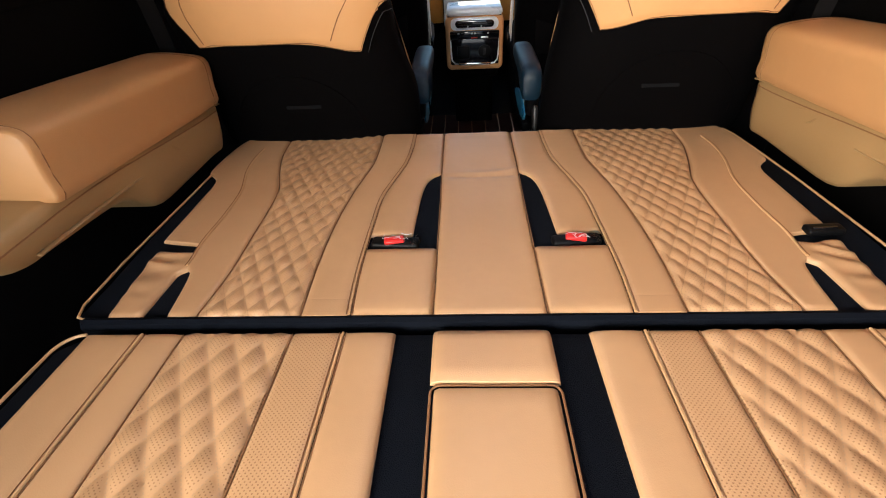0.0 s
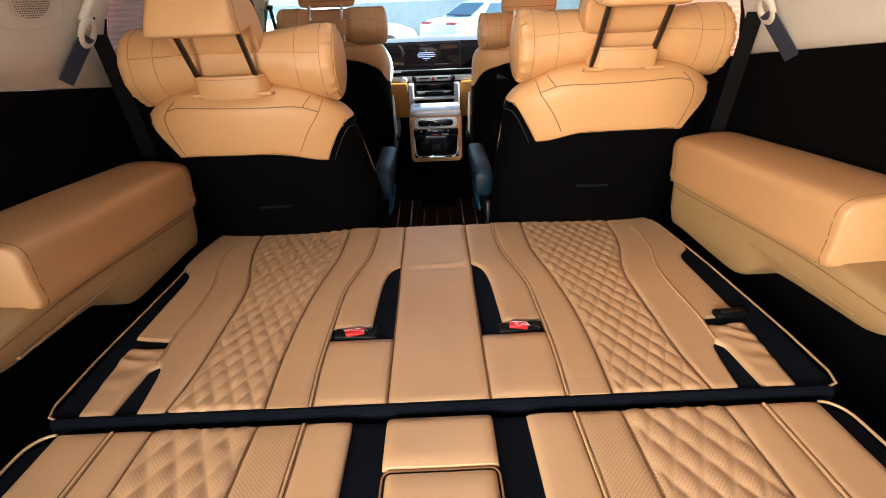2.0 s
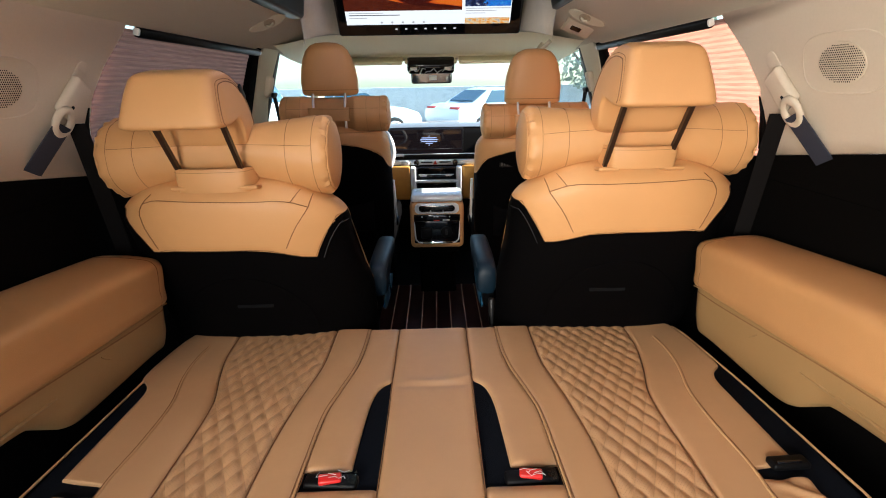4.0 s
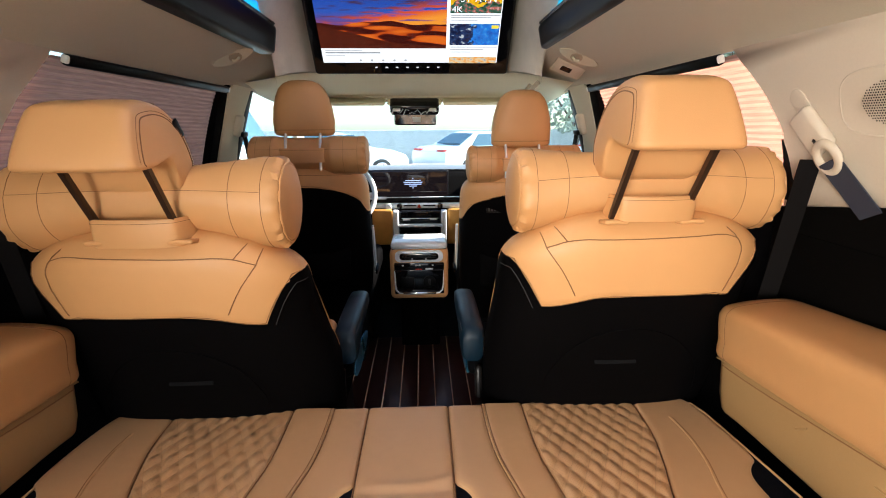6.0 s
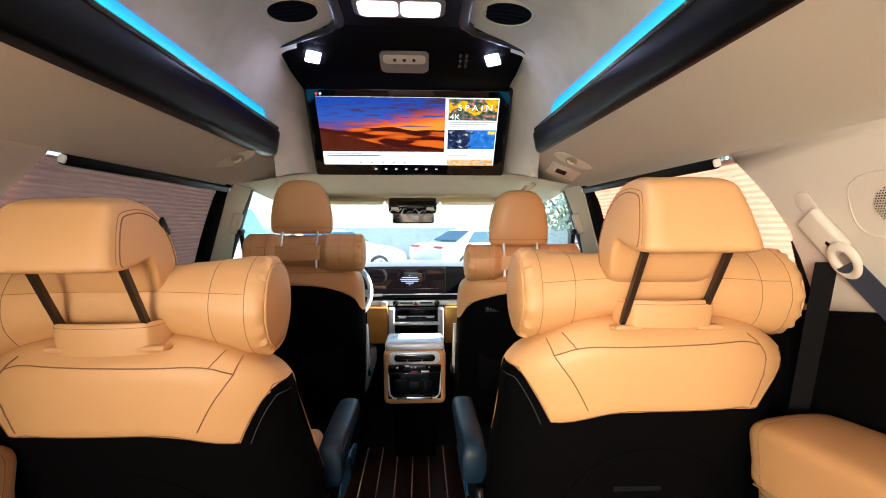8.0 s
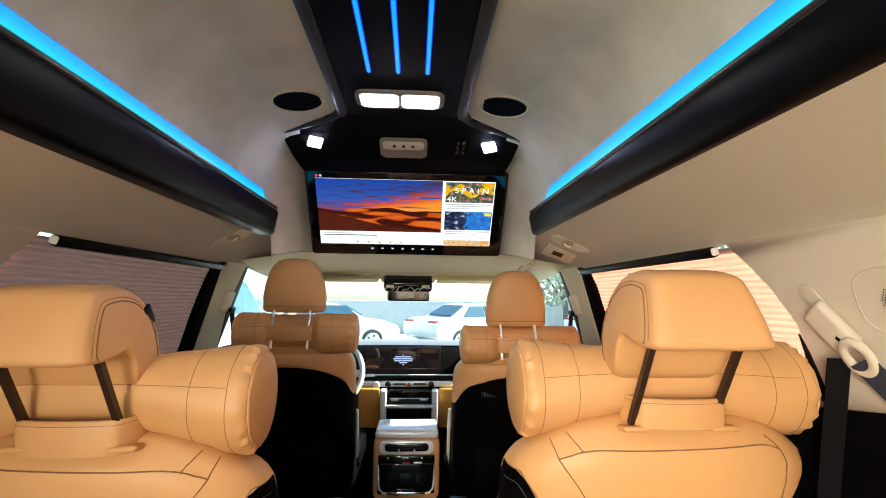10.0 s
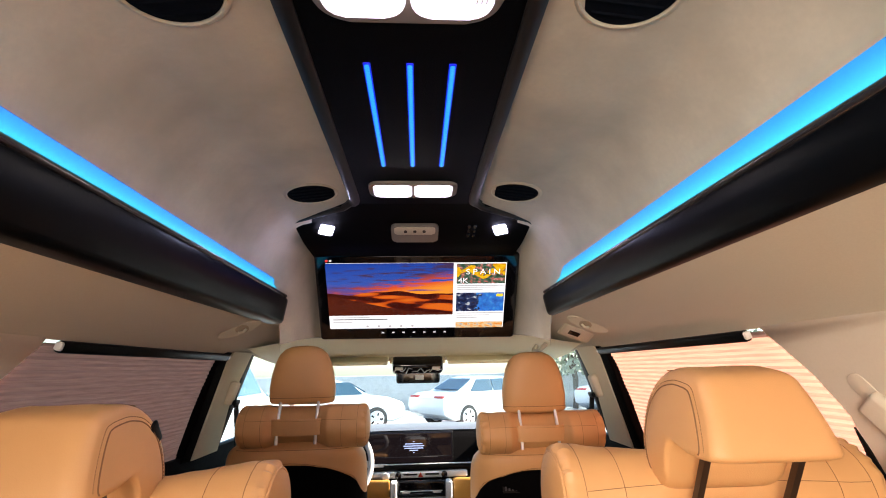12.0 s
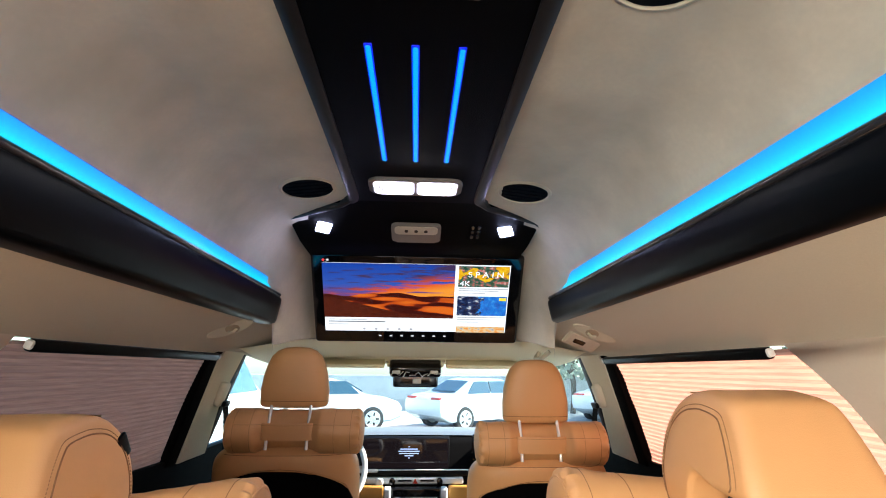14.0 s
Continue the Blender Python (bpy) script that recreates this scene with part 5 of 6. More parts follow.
def headrest(xc, dy, dz, s, name, label, group, squash=1.0, shift=-0.003, H=0.094):
    """The tilted second-row headrest on its two leaning posts."""
    hr = thing(name, (xc, 1.45 + dy, 1.0 + dz), label, "headrest", group)
    prof = [(1.352, 0.978), (1.350, 0.998), (1.363, 1.040), (1.378, 1.074), (1.391, 1.090), (1.422, 1.098), (1.454, 1.100), (1.494, 1.090), (1.528, 1.058), (1.544, 1.012), (1.544, 0.960), (1.538, 0.928),
            (1.522, 0.914), (1.498, 0.912), (1.478, 0.922), (1.466, 0.944), (1.455, 0.972), (1.440, 0.988), (1.415, 0.987), (1.385, 0.976)]
    prof = [(y, 1.03 + (z - 1.03) * squash) for y, z in prof]
    kk = len(prof)
    fine = []
    for i in range(kk):
        p0, p1, p2, p3 = (Vector((*prof[(i + j) % kk], 0)) for j in (-1, 0, 1, 2))
        for t in (0, 0.25, 0.5, 0.75):
            v = 0.5 * (2 * p1 + (p2 - p0) * t + (2 * p0 - 5 * p1 + 4 * p2 - p3) * t * t + (3 * p1 - p0 - 3 * p2 + p3) * t**3)
            fine.append((v.x, v.y))
    cy, cz = 1.452, 1.004

    def at(x, y, z, g):
        """A point of the outline drawn in towards its middle, narrower at the top."""
        zz = cz + (z - cz) * g
        return Vector((xc + x * (1 - 0.22 * max(0, (zz - 0.985) / 0.11)), cy + (y - cy) * g + dy, zz + dz))
    rings = []
    for i in range(37):
        t = -1 + i / 18
        x = H * math.copysign(1 - (1 - abs(t)) ** 1.7, t)
        u = max(0, (abs(x) / H - 0.70) / 0.30)
        g = 1 - 0.16 * (1 - math.sqrt(max(0, 1 - min(1, u) ** 2)))
        rings.append([at(x, y, z, g) + Vector((0, 0, 0.0012 * noise.noise((x * 15, y * 9, z * 9)))) for y, z in fine])
    # the side cheeks swell a little
    for q in (-1, 1):
        end = [[at(q * (H + o), y, z, g) for y, z in fine] for g, o in ((0.74, 0.003), (0.5, 0.0055), (0.2, 0.0065))]
        rings = end[::-1] + rings if q < 0 else rings + end
    part("cushion", loft(rings), leather_seat, hr, "tan leather cushion")
    arc = fine[0:47]
    for q in (-1, 1):
        cheek = part("cheek_seam", sweep([at(q * (H + 0.0030), y, z, 0.735) for y, z in arc], 0.0011, 6, up=(1, 0, 0)), seam_brown, hr, "piped seam of the side cheek")
        for i in range(2, len(arc) - 1):
            p0, p1 = at(q * (H + 0.0016), *arc[i], 0.80), at(q * (H + 0.0016), *arc[i + 1], 0.80)
            d = p1 - p0
            for k in range(2):
                part("stitch", sweep([p0 + d * (0.5 * k), p0 + d * (0.5 * k + 0.3)], 0.0006, 4, up=(1, 0, 0)), seam_brown, cheek)
        px = xc + q * 0.066 + shift
        part("post", ribbon([(px, 1.482 + dy, 0.852 + dz), (px, 1.474 + dy, 0.868 + dz), (px, 1.44 + dy, 0.925 + dz), (px, 1.405 + dy, 0.985 + dz)], 0.0090, 0.010, (1, 0, 0)), dark_bar, hr, "dark flat metal post")
    top = [fine[k] for k in (27,)][0]
    part("top_seam", sweep([at(H * (-0.86 + 1.72 * k / 20), top[0], top[1], 1.003) for k in range(21)], 0.0011, 6, up=(0, 0, 1)), seam_brown, hr)
    # hinge cap at the inner side
    hc = at(-s * H, 1.515, 1.045, 0.97)
    if s < 0:
        part("hinge_cap", rbox(0.006, 0.036, 0.020, 0.003, 2, pose(hc.x, hc.y, hc.z, -52)), black_plastic, hr, "black hinge cap")
    return hr


seat(-0.452, 0.0, -0.012, -1, "reclined tan and black leather second-row seat with an armrest", True, 1)
seat(0.452, 0.0, 0.012, 1, "reclined tan and black leather second-row seat behind the passenger", True, 1)
pillow(-0.464, 1.570, 0.873, 0.247, 0.088, "neck_cushion", "tan leather neck roll strapped to the headrest posts", "neck cushions", -1, 0.004, waist=0.36, drop=-0.016, reach=0.20, back=1.19, lift=-0.010, tall=0.92, push=-0.030, thread=0.00050, wide=0.070)
pillow(0.472, 1.580, 0.889, 0.252, 0.083, "neck_cushion", "tan leather neck roll strapped to the headrest posts", "neck cushions", 1, -0.014, waist=0.33, drop=-0.018, reach=0.20, back=1.43, lift=0.004, tall=0.82, push=-0.033, thread=0.00050, wide=0.066)
headrest(-0.474, 0.012, -0.033, -1, "headrest", "tan leather headrest tipped back on dark posts", "headrests", 0.86, 0.014)
headrest(0.446, 0.0, -0.003, 1, "headrest", "tan leather headrest tipped back on dark posts", "headrests", 0.93, 0.003, 0.088)

for xc, dz, s, who in ((-0.452, 0.040, -1, "driver's"), (0.458, 0.002, 1, "front passenger's")):
    seat(xc, 1.10, dz, s, who + " tan and black leather front seat", False)
    xh, zc, low = (-0.433, 0.904, 0.940) if s < 0 else (0.446, 0.862, 0.928)
    pillow(-0.412 if s < 0 else 0.454, 2.60, zc, 0.226, 0.074, "neck_cushion", "tan leather neck roll on the " + who + " seat", "front neck cushions", s, xh + (0.412 if s < 0 else -0.454), 0.08, 0.0, 0.110, 0.72, 0.030, 1.0, 0.030, 0.0005)
    hr = thing("headrest", (xh, 2.62, 1.05 + dz), "upright domed tan leather headrest of the " + who + " seat", "headrest", "front headrests")
    rings = []
    for z, w, d in ((low, 0.092, 0.030), (low + 0.004, 0.112, 0.045), (low + 0.014, 0.120, 0.052), (1.00, 0.121, 0.055), (1.05, 0.114, 0.056), (1.09, 0.103, 0.055), (1.12, 0.089, 0.050), (1.14, 0.069, 0.042), (1.150, 0.045, 0.030), (1.153, 0.015, 0.012)):
        rings.append([(xh + w * math.copysign(abs(math.cos(a)) ** 0.7, math.cos(a)), 2.625 + 0.04 * (1.05 - z) + d * math.copysign(abs(math.sin(a)) ** 0.7, math.sin(a)), z + dz * 0.97) for a in [2 * math.pi * k / 44 for k in range(44)]])
    part("cushion", loft(rings), leather_seat, hr, "tan leather cushion")
    part("base_seam", sweep([Vector(p) * 1.0 + Vector((0, -0.0012, 0.010)) for p in rings[2] if p[1] < 2.63], 0.0011, 6), seam_brown, hr)
    for q in (-1, 1):
        part("post", sweep([(xh + q * 0.068, 2.556, 0.806 + dz), (xh + q * 0.068, 2.562, 0.88 + dz), (xh + q * 0.068, 2.592, low + dz + 0.02)], 0.0056, 12), post_chrome, hr, "chrome post")

tag = thing("seat_label", (0.33, 2.6, 0.70), "small dark label with pale marks on the seat back", "label")
part("patch", rbox(0.062, 0.003, 0.034, 0.001, 1, pose(0.335, 2.592, 0.676, -14)), black_plastic, tag)
for k in range(4):
    part("mark", rbox(0.006, 0.002, 0.014, 0, 1, pose(0.316 + 0.0125 * k, 2.589, 0.674, -14)), grey_thread, tag, smooth=False)

# ---- side windows, blinds and rails ----
for s, n in ((-1, "left"), (1, "right")):
    win = tagged(mesh_ob("window_" + n, prism([(1.58, 0.82), (2.60, 0.80), (2.62, 1.19), (1.72, 1.19)], lambda y, z: (s * (wall_x(z) + 0.035), y, z), (s * 0.005, 0, 0)), glass), "tinted sliding door window", "window", kind="structure")
    win.visible_shadow = False
    fw = tagged(mesh_ob("front_window_" + n, prism([(2.80, 0.80), (4.05, 0.80), (3.32, 1.19), (2.82, 1.19)], lambda y, z: (s * (wall_x(z) + 0.03), y, z), (s * 0.005, 0, 0)), glass), "front door window", "window", kind="structure")
    fw.visible_shadow = False
    qw = tagged(mesh_ob("quarter_window_" + n, prism([(-0.12, 0.95), (1.10, 0.95), (1.30, 1.19), (-0.12, 1.19)], lambda y, z: (s * (wall_x(z) + 0.04), y, z), (s * 0.005, 0, 0)), glass), "rear quarter window", "window", kind="structure")
    qw.visible_shadow = False
    for y0, y1, back in ((1.50, 2.575, 1), (-0.12, 1.30, 0)):
        bl = thing("pleated_blind", (s * 0.75, (y0 + y1) / 2, 1.0), "rust brown pleated blind pulled over the " + ("sliding door" if back else "quarter") + " window", "window blind", "blinds")
        rows = []
        for i in range(57):
            z = 0.80 + 0.36 * i / 56
            x = wall_x(z) + 0.016 + (0.0016 if i % 2 else -0.0016)
            ya = back_edge(z, s) + (0.005 if i % 2 else 0.011) if back and z > 0.86 else y0
            rows.append([(s * (x + 0.0022 * noise.noise((ya + (y1 - ya) * j / 24 * 9, z * 14, s))), ya + (y1 - ya) * j / 24, z) for j in range(25)])
        part("cloth", loft(rows, closed=False), blind_cloth, bl, smooth=False)
        if back:
            part("head_rail", rbox(0.018, y1 - y0 - 0.24, 0.024, 0.006, 3, pose(s * (wall_x(1.158) - 0.006), (y0 + 0.23 + y1) / 2 - 0.01, 1.152, 0, -s * 18, 0)), satin_black, bl, "dark blind rail")
            for ye in (y0 + 0.235, y1 - 0.012):
                part("rail_clip", rbox(0.016, 0.026, 0.018, 0.004, 2, pose(s * (wall_x(1.158) - 0.006), ye, 1.153, 0, -s * 18, 0)), white_plastic, bl, "white end clip")

# ---- fittings on the quarter trim ----


def on_wall(s, y, z, out=0.0):
    """A frame on the leaning trim: local x forward, y up the wall, z into the car."""
    lean = math.atan(0.3226) if z > 0.86 else 0
    fwd = Vector((0, 1, 0))
    up = Vector((-s * math.sin(lean), 0, math.cos(lean)))
    nrm = Vector((-s * math.cos(lean), 0, -math.sin(lean)))
    p = Vector((s * wall_x(z), y, z)) + nrm * out
    m = Matrix((fwd, up, nrm)).transposed().to_4x4()
    m.translation = p
    return m


for s, n, yb, zb in ((-1, "left", 1.485, 0.978), (1, "right", 1.460, 0.974)):
    sp = thing("speaker_grille", (s * 0.74, 1.30, 1.03), "round cream speaker grille in the quarter trim", "speaker", "speakers")
    m = on_wall(s, 1.350, 1.046 if s > 0 else 1.028, 0.001)
    part("recess_line", sweep([m @ Vector((0.092 * math.copysign(abs(math.cos(a)) ** 0.6, math.cos(a)), 0.054 * math.copysign(abs(math.sin(a)) ** 0.6, math.sin(a)), 0)) for a in [2 * math.pi * k / 48 for k in range(49)]], 0.0018, 6, 0.45, up=(1, 0, 0)), cream_trim, sp)
    part("grille", prism([(0.052 * math.cos(2 * math.pi * k / 48), 0.038 * math.sin(2 * math.pi * k / 48)) for k in range(48)], lambda a, b: m @ Vector((a, b, 0.0)), m.to_3x3() @ Vector((0, 0, 0.0018)), 0.0005), cream_trim, sp)
    dots = bmesh.new()
    for i in range(-13, 14):
        for j in range(-10, 11):
            x, y = i * 0.0042 + (0.0021 if j % 2 else 0), j * 0.0040
            if (x / 0.049) ** 2 + (y / 0.035) ** 2 < 1:
                c = [dots.verts.new(m @ Vector((x + 0.0014 * math.cos(a), y + 0.0014 * math.sin(a), 0.0021))) for a in [math.pi / 3 * k for k in range(6)]]
                dots.faces.new(c)
    tagged(part("hole_field", dots, black_plastic, sp, "many punched holes", smooth=False), kind="stuff")

    belt = thing("seat_belt", (s * 0.71, yb, zb), "dark seat belt hanging from a cream shoulder anchor", "seat belt", "seat belts")
    m = on_wall(s, yb, zb, 0.0)
    part("slider_track", join(rbox(0.036, 0.055, 0.004, 0.0015, 2, m @ pose(0.058, 0.066, 0.000, 0, 0, -30)), cyl(0.018, 0.004, m @ pose(0.058 + 0.0275 * 0.5, 0.066 + 0.0275 * 0.866, 0.0), 28, bevel=0.0015)), cream_trim, belt, "cream height slider")
    cover = part("anchor_cover", rbox(0.054, 0.086, 0.020, 0.009, 4, m @ pose(0.036, 0.032, 0.010, 0, 0, -36)), cream_trim, belt, "cream anchor cover")
    part("slit", rbox(0.006, 0.022, 0.004, 0.001, 1, m @ pose(0.016, 0.012, 0.0202, 0, 0, -44)), black_plastic, cover)
    ring = [m @ Vector((-0.006 + 0.022 * math.cos(a), -0.010 + 0.026 * math.sin(a), 0.022 + 0.004 * math.sin(a))) for a in [2 * math.pi * k / 32 for k in range(33)]]
    part("belt_ring", sweep(ring, 0.0085, 10, 0.7, up=(1, 0, 0)), cream_trim, belt, "cream belt ring")
    a0 = m @ Vector((0.028, -0.016, 0.024))
    fall = [a0, a0 + Vector((s * 0.002, 0.012, -0.06)), a0 + Vector((s * 0.014, 0.045, -0.18)), a0 + Vector((s * 0.02, 0.075, -0.32)), a0 + Vector((s * 0.02, 0.09, -0.55))]
    part("webbing", ribbon(fall, 0.036, 0.002, (s * 0.95, -0.20, 0.0)), webbing, belt, "dark hanging webbing")
    b0 = m @ Vector((-0.010, -0.016, 0.024))
    b1 = m @ Vector((-0.060, -0.116, 0.004))
    part("webbing", ribbon([b0, (b0 + b1) / 2, b1], 0.046, 0.002, m.to_3x3() @ Vector((0.8, -0.6, 0))), webbing_blue, belt, "blue grey webbing to the reel")
    # black slot beneath the anchor, beside the window
    part("belt_slot", prism([(1.566, 0.862), (1.604, 0.862), (1.584, 0.945), (1.582, 0.985), (1.574, 0.95)], lambda y, z: (s * (wall_x(z) - 0.004), y, z), (s * 0.004, 0, 0)), black_plastic, belt)

    hook = thing("coat_hook", (s * 0.54, 2.26, 1.245), "beige coat hook set in the headliner", "coat hook", "coat hooks")
    hm = pose(s * 0.545, 2.26, 1.231, -24, s * 21, 0)
    almond = [(0.062 * math.cos(t) + 0.014 * (1 + math.cos(t)) * 0.5, 0.027 * math.copysign(abs(math.sin(t)) ** 1.35, math.sin(t))) for t in [2 * math.pi * k / 48 for k in range(48)]]
    part("bezel", prism([(s * u, v) for u, v in almond], lambda u, v: hm @ Vector((u, v, -0.003)), hm.to_3x3() @ Vector((0, 0, 0.006)), 0.002), headliner, hook)
    # flat disc; the hollow's shade is in its darker colour
    part("cup", cyl(0.020, 0.003, hm @ pose(0, 0.0, -0.0042), 28, bevel=0.001), hook_shade, hook, "round cup with its shade painted in")
    part("peg", sweep([hm @ Vector((-0.010 * s, 0.004, -0.006)), hm @ Vector((-0.002 * s, 0, -0.016)), hm @ Vector((0.008 * s, -0.002, -0.015)), hm @ Vector((0.012 * s, 0.004, -0.008))], 0.0045, 10), headliner, hook)
sw = thing("headliner_switch", (0.57, 2.45, 1.225), "cream switch plate with a small dark window", "switch")
m = pose(0.575, 2.44, 1.216, -24, 20, 0)
part("plate", rbox(0.115, 0.085, 0.010, 0.004, 3, m), headliner, sw)
part("bezel", rbox(0.095, 0.066, 0.004, 0.0018, 2, m @ pose(0, 0, -0.005)), cream_trim, sw)
part("display", rbox(0.040, 0.026, 0.004, 0.001, 1, m @ pose(-0.008, 0.004, -0.0065)), gloss_black, sw)
gh = thing("grab_handle", (0.50, 2.75, 1.18), "cream grab handle on the front headliner", "grab handle", "grab handles")
part("grip", sweep([(0.52, 2.66, 1.187), (0.50, 2.68, 1.165), (0.50, 2.74, 1.158), (0.50, 2.80, 1.165), (0.52, 2.82, 1.187)], 0.009, 10), headliner, gh)

# ---- front of the cabin ----
CC = 0.017
box = thing("centre_console", (CC, 2.9, 0.2), "tan centre console with silver-framed rear controls and a pale lid", "centre console")
part("pedestal", rbox(0.20, 0.7, 0.36, 0.02, 3, pose(CC, 3.25, 0.06)), black_leather, box)
part("body", rbox(0.262, 0.215, 0.232, 0.024, 4, pose(CC, 2.757, 0.372)), leather_seat, box, "tan leather console body")
part("forward_body", rbox(0.245, 0.74, 0.17, 0.02, 3, pose(CC, 3.22, 0.245)), black_leather, box, "low black front part of the console")
part("cup_tray", rbox(0.20, 0.50, 0.012, 0.004, 3, pose(CC, 3.25, 0.334)), gloss_black, box, "gloss black tray")
part("lid", rbox(0.250, 0.195, 0.034, 0.015, 4, pose(CC, 2.752, 0.502, -1)), satin_white, box, "pale satin armrest lid")
part("lid_gap", rbox(0.238, 0.18, 0.008, 0.003, 2, pose(CC, 2.757, 0.4845)), gloss_black, box)
rear = part("rear_panel", rbox(0.222, 0.012, 0.118, 0.010, 3, pose(CC, 2.647, 0.342, 4)), gloss_black, box, "gloss black rear control panel")
part("silver_frame", sweep([(CC - 0.108, 2.641, 0.394), (CC - 0.107, 2.641, 0.330), (CC - 0.103, 2.641, 0.304), (CC - 0.090, 2.641, 0.290), (CC - 0.06, 2.641, 0.286), (CC + 0.06, 2.641, 0.286), (CC + 0.090, 2.641, 0.290), (CC + 0.103, 2.641, 0.304), (CC + 0.107, 2.641, 0.330), (CC + 0.108, 2.641, 0.394), (CC - 0.108, 2.641, 0.394)], 0.0035, 8, up=(0, 1, 0)), satin_white, rear, "bright silver frame")
part("silver_sill", rbox(0.150, 0.008, 0.010, 0.003, 2, pose(CC, 2.638, 0.290)), chrome, rear)
part("control_strip", rbox(0.222, 0.014, 0.034, 0.005, 2, pose(CC, 2.646, 0.413, 4)), gloss_black, rear)
part("socket_cover", rbox(0.056, 0.010, 0.056, 0.008, 3, pose(CC - 0.050, 2.639, 0.340, 4)), black_plastic, rear, "square socket cover")
part("socket", cyl(0.028, 0.010, pose(CC + 0.045, 2.638, 0.343, 94), 28, bevel=0.003), black_plastic, rear, "round socket")
part("socket_flap", rbox(0.008, 0.004, 0.030, 0.002, 2, pose(CC + 0.045, 2.632, 0.343, 4)), rail_grey, rear)
for dx, w in ((-0.072, 0.008), (-0.012, 0.010), (0.002, 0.010), (0.060, 0.008)):
    part("button", rbox(w, 0.005, 0.006, 0.0015, 2, pose(CC + dx, 2.638, 0.420, 4)), silver, rear)
part("control_dial", rbox(0.034, 0.006, 0.008, 0.003, 2, pose(CC + 0.044, 2.637, 0.403, 4)), silver, rear)
part("red_button", rbox(0.030, 0.005, 0.006, 0.002, 2, pose(CC - 0.002, 2.637, 0.402, 4)), tail_red, rear)
# air outlet: a bright oval frame round a dark slot
outlet = part("air_outlet", prism(rrect(0.212, 0.050, 0.020), lambda a, b: (CC + a, 2.644, 0.458 + b), (0, 0.02, 0), 0.003), satin_white, box, "pale rear air outlet")
part("slot", prism(rrect(0.172, 0.030, 0.014), lambda a, b: (CC + a, 2.6415, 0.459 + b), (0, 0.004, 0), 0.001), gloss_black, outlet, "dark oval slot")
for dx in (-0.03, 0.03):
    part("slider", rbox(0.006, 0.006, 0.012, 0.002, 2, pose(CC + dx, 2.640, 0.449)), silver, outlet)
for k in range(2):
    part("vane", rbox(0.150, 0.006, 0.002, 0.0008, 1, pose(CC, 2.6395, 0.455 + 0.009 * k, 20)), rail_grey, outlet)

dash = thing("dashboard", (0, 3.85, 0.6), "black dashboard with silver trim and amber wood panels", "dashboard")
rings = []
for x in [-0.78 + 0.06 * i for i in range(27)]:
    bulge = 0.004 * math.cos(x * 3)
    rings.append([(x, y, z + bulge * (1 if z > 0.6 else 0)) for y, z in ((3.66, 0.20), (3.64, 0.36), (3.66, 0.50), (3.68, 0.56), (3.72, 0.60), (3.75, 0.69), (3.80, 0.727), (3.90, 0.740), (4.28, 0.722), (4.30, 0.20))])
part("body", loft(rings), black_leather, dash)
part("dash_top", loft([[(x, y, z + 0.004 * math.cos(x * 3) + 0.004) for y, z in ((3.80, 0.730), (3.83, 0.735), (3.90, 0.741), (4.10, 0.734), (4.27, 0.724))] for x in [-0.74 + 0.074 * i for i in range(21)]], closed=False), dash_pad, dash, "soft dash top that mirrors the sky")
part("silver_band", rbox(0.56, 0.03, 0.036, 0.009, 3, pose(0.0, 3.655, 0.520)), satin_white, dash, "satin silver switch band")
part("lower_ledge", rbox(0.62, 0.05, 0.030, 0.010, 3, pose(0.0, 3.668, 0.556)), black_plastic, dash)
part("chrome_line", rbox(0.60, 0.008, 0.006, 0.002, 1, pose(0.01, 3.645, 0.575)), satin_white, dash, "thin bright line under the display")
part("chrome_line", rbox(0.15, 0.010, 0.018, 0.004, 2, pose(-0.27, 3.645, 0.571)), satin_white, dash)
for dx in (-0.130, 0.130):
    part("dial", cyl(0.017, 0.03, pose(CC + dx, 3.636, 0.520, 90), 20, bevel=0.003), gloss_black, dash, "round black dial")
part("shift_dial", cyl(0.022, 0.035, pose(CC - 0.200, 3.636, 0.516, 90), 24, bevel=0.006), satin_white, dash, "pale rotary dial")
for dx in (-0.062, 0.062):
    part("switch", rbox(0.078, 0.008, 0.008, 0.002, 1, pose(CC + dx, 3.638, 0.522)), black_plastic, dash)
tri = prism([(-0.015, -0.011), (0.015, -0.011), (0, 0.015)], lambda a, b: (CC - 0.004 + a, 3.637, 0.518 + b), (0, 0.004, 0))
part("warning_switch", tri, tail_red, dash, "red warning triangle")
for q in (-1, 1):
    part("stack_pillar", rbox(0.036, 0.05, 0.25, 0.010, 3, pose(CC + q * 0.152, 3.60, 0.378, 8)), satin_white, dash, "satin silver pillar")
    part("wood_panel", rbox(0.13, 0.03, 0.24, 0.012, 3, pose(CC + q * 0.240, 3.63, 0.385, 8)), wood_veneer, dash, "amber wood panel")
part("climate_panel", rbox(0.270, 0.03, 0.082, 0.010, 3, pose(CC, 3.612, 0.456, 8)), gloss_black, dash, "gloss black climate panel")
part("chrome_line", rbox(0.235, 0.006, 0.005, 0.002, 1, pose(CC, 3.592, 0.446)), satin_white, dash)
for dx in (-0.085, 0.085):
    part("climate_knob", rbox(0.045, 0.008, 0.010, 0.003, 2, pose(CC + dx, 3.590, 0.440)), silver, dash)
part("stack_shelf", rbox(0.280, 0.05, 0.016, 0.004, 2, pose(CC, 3.592, 0.403)), satin_white, dash)
part("stack_recess", rbox(0.270, 0.02, 0.10, 0.006, 2, pose(CC, 3.625, 0.345, 8)), gloss_black, dash, "dark open storage recess")
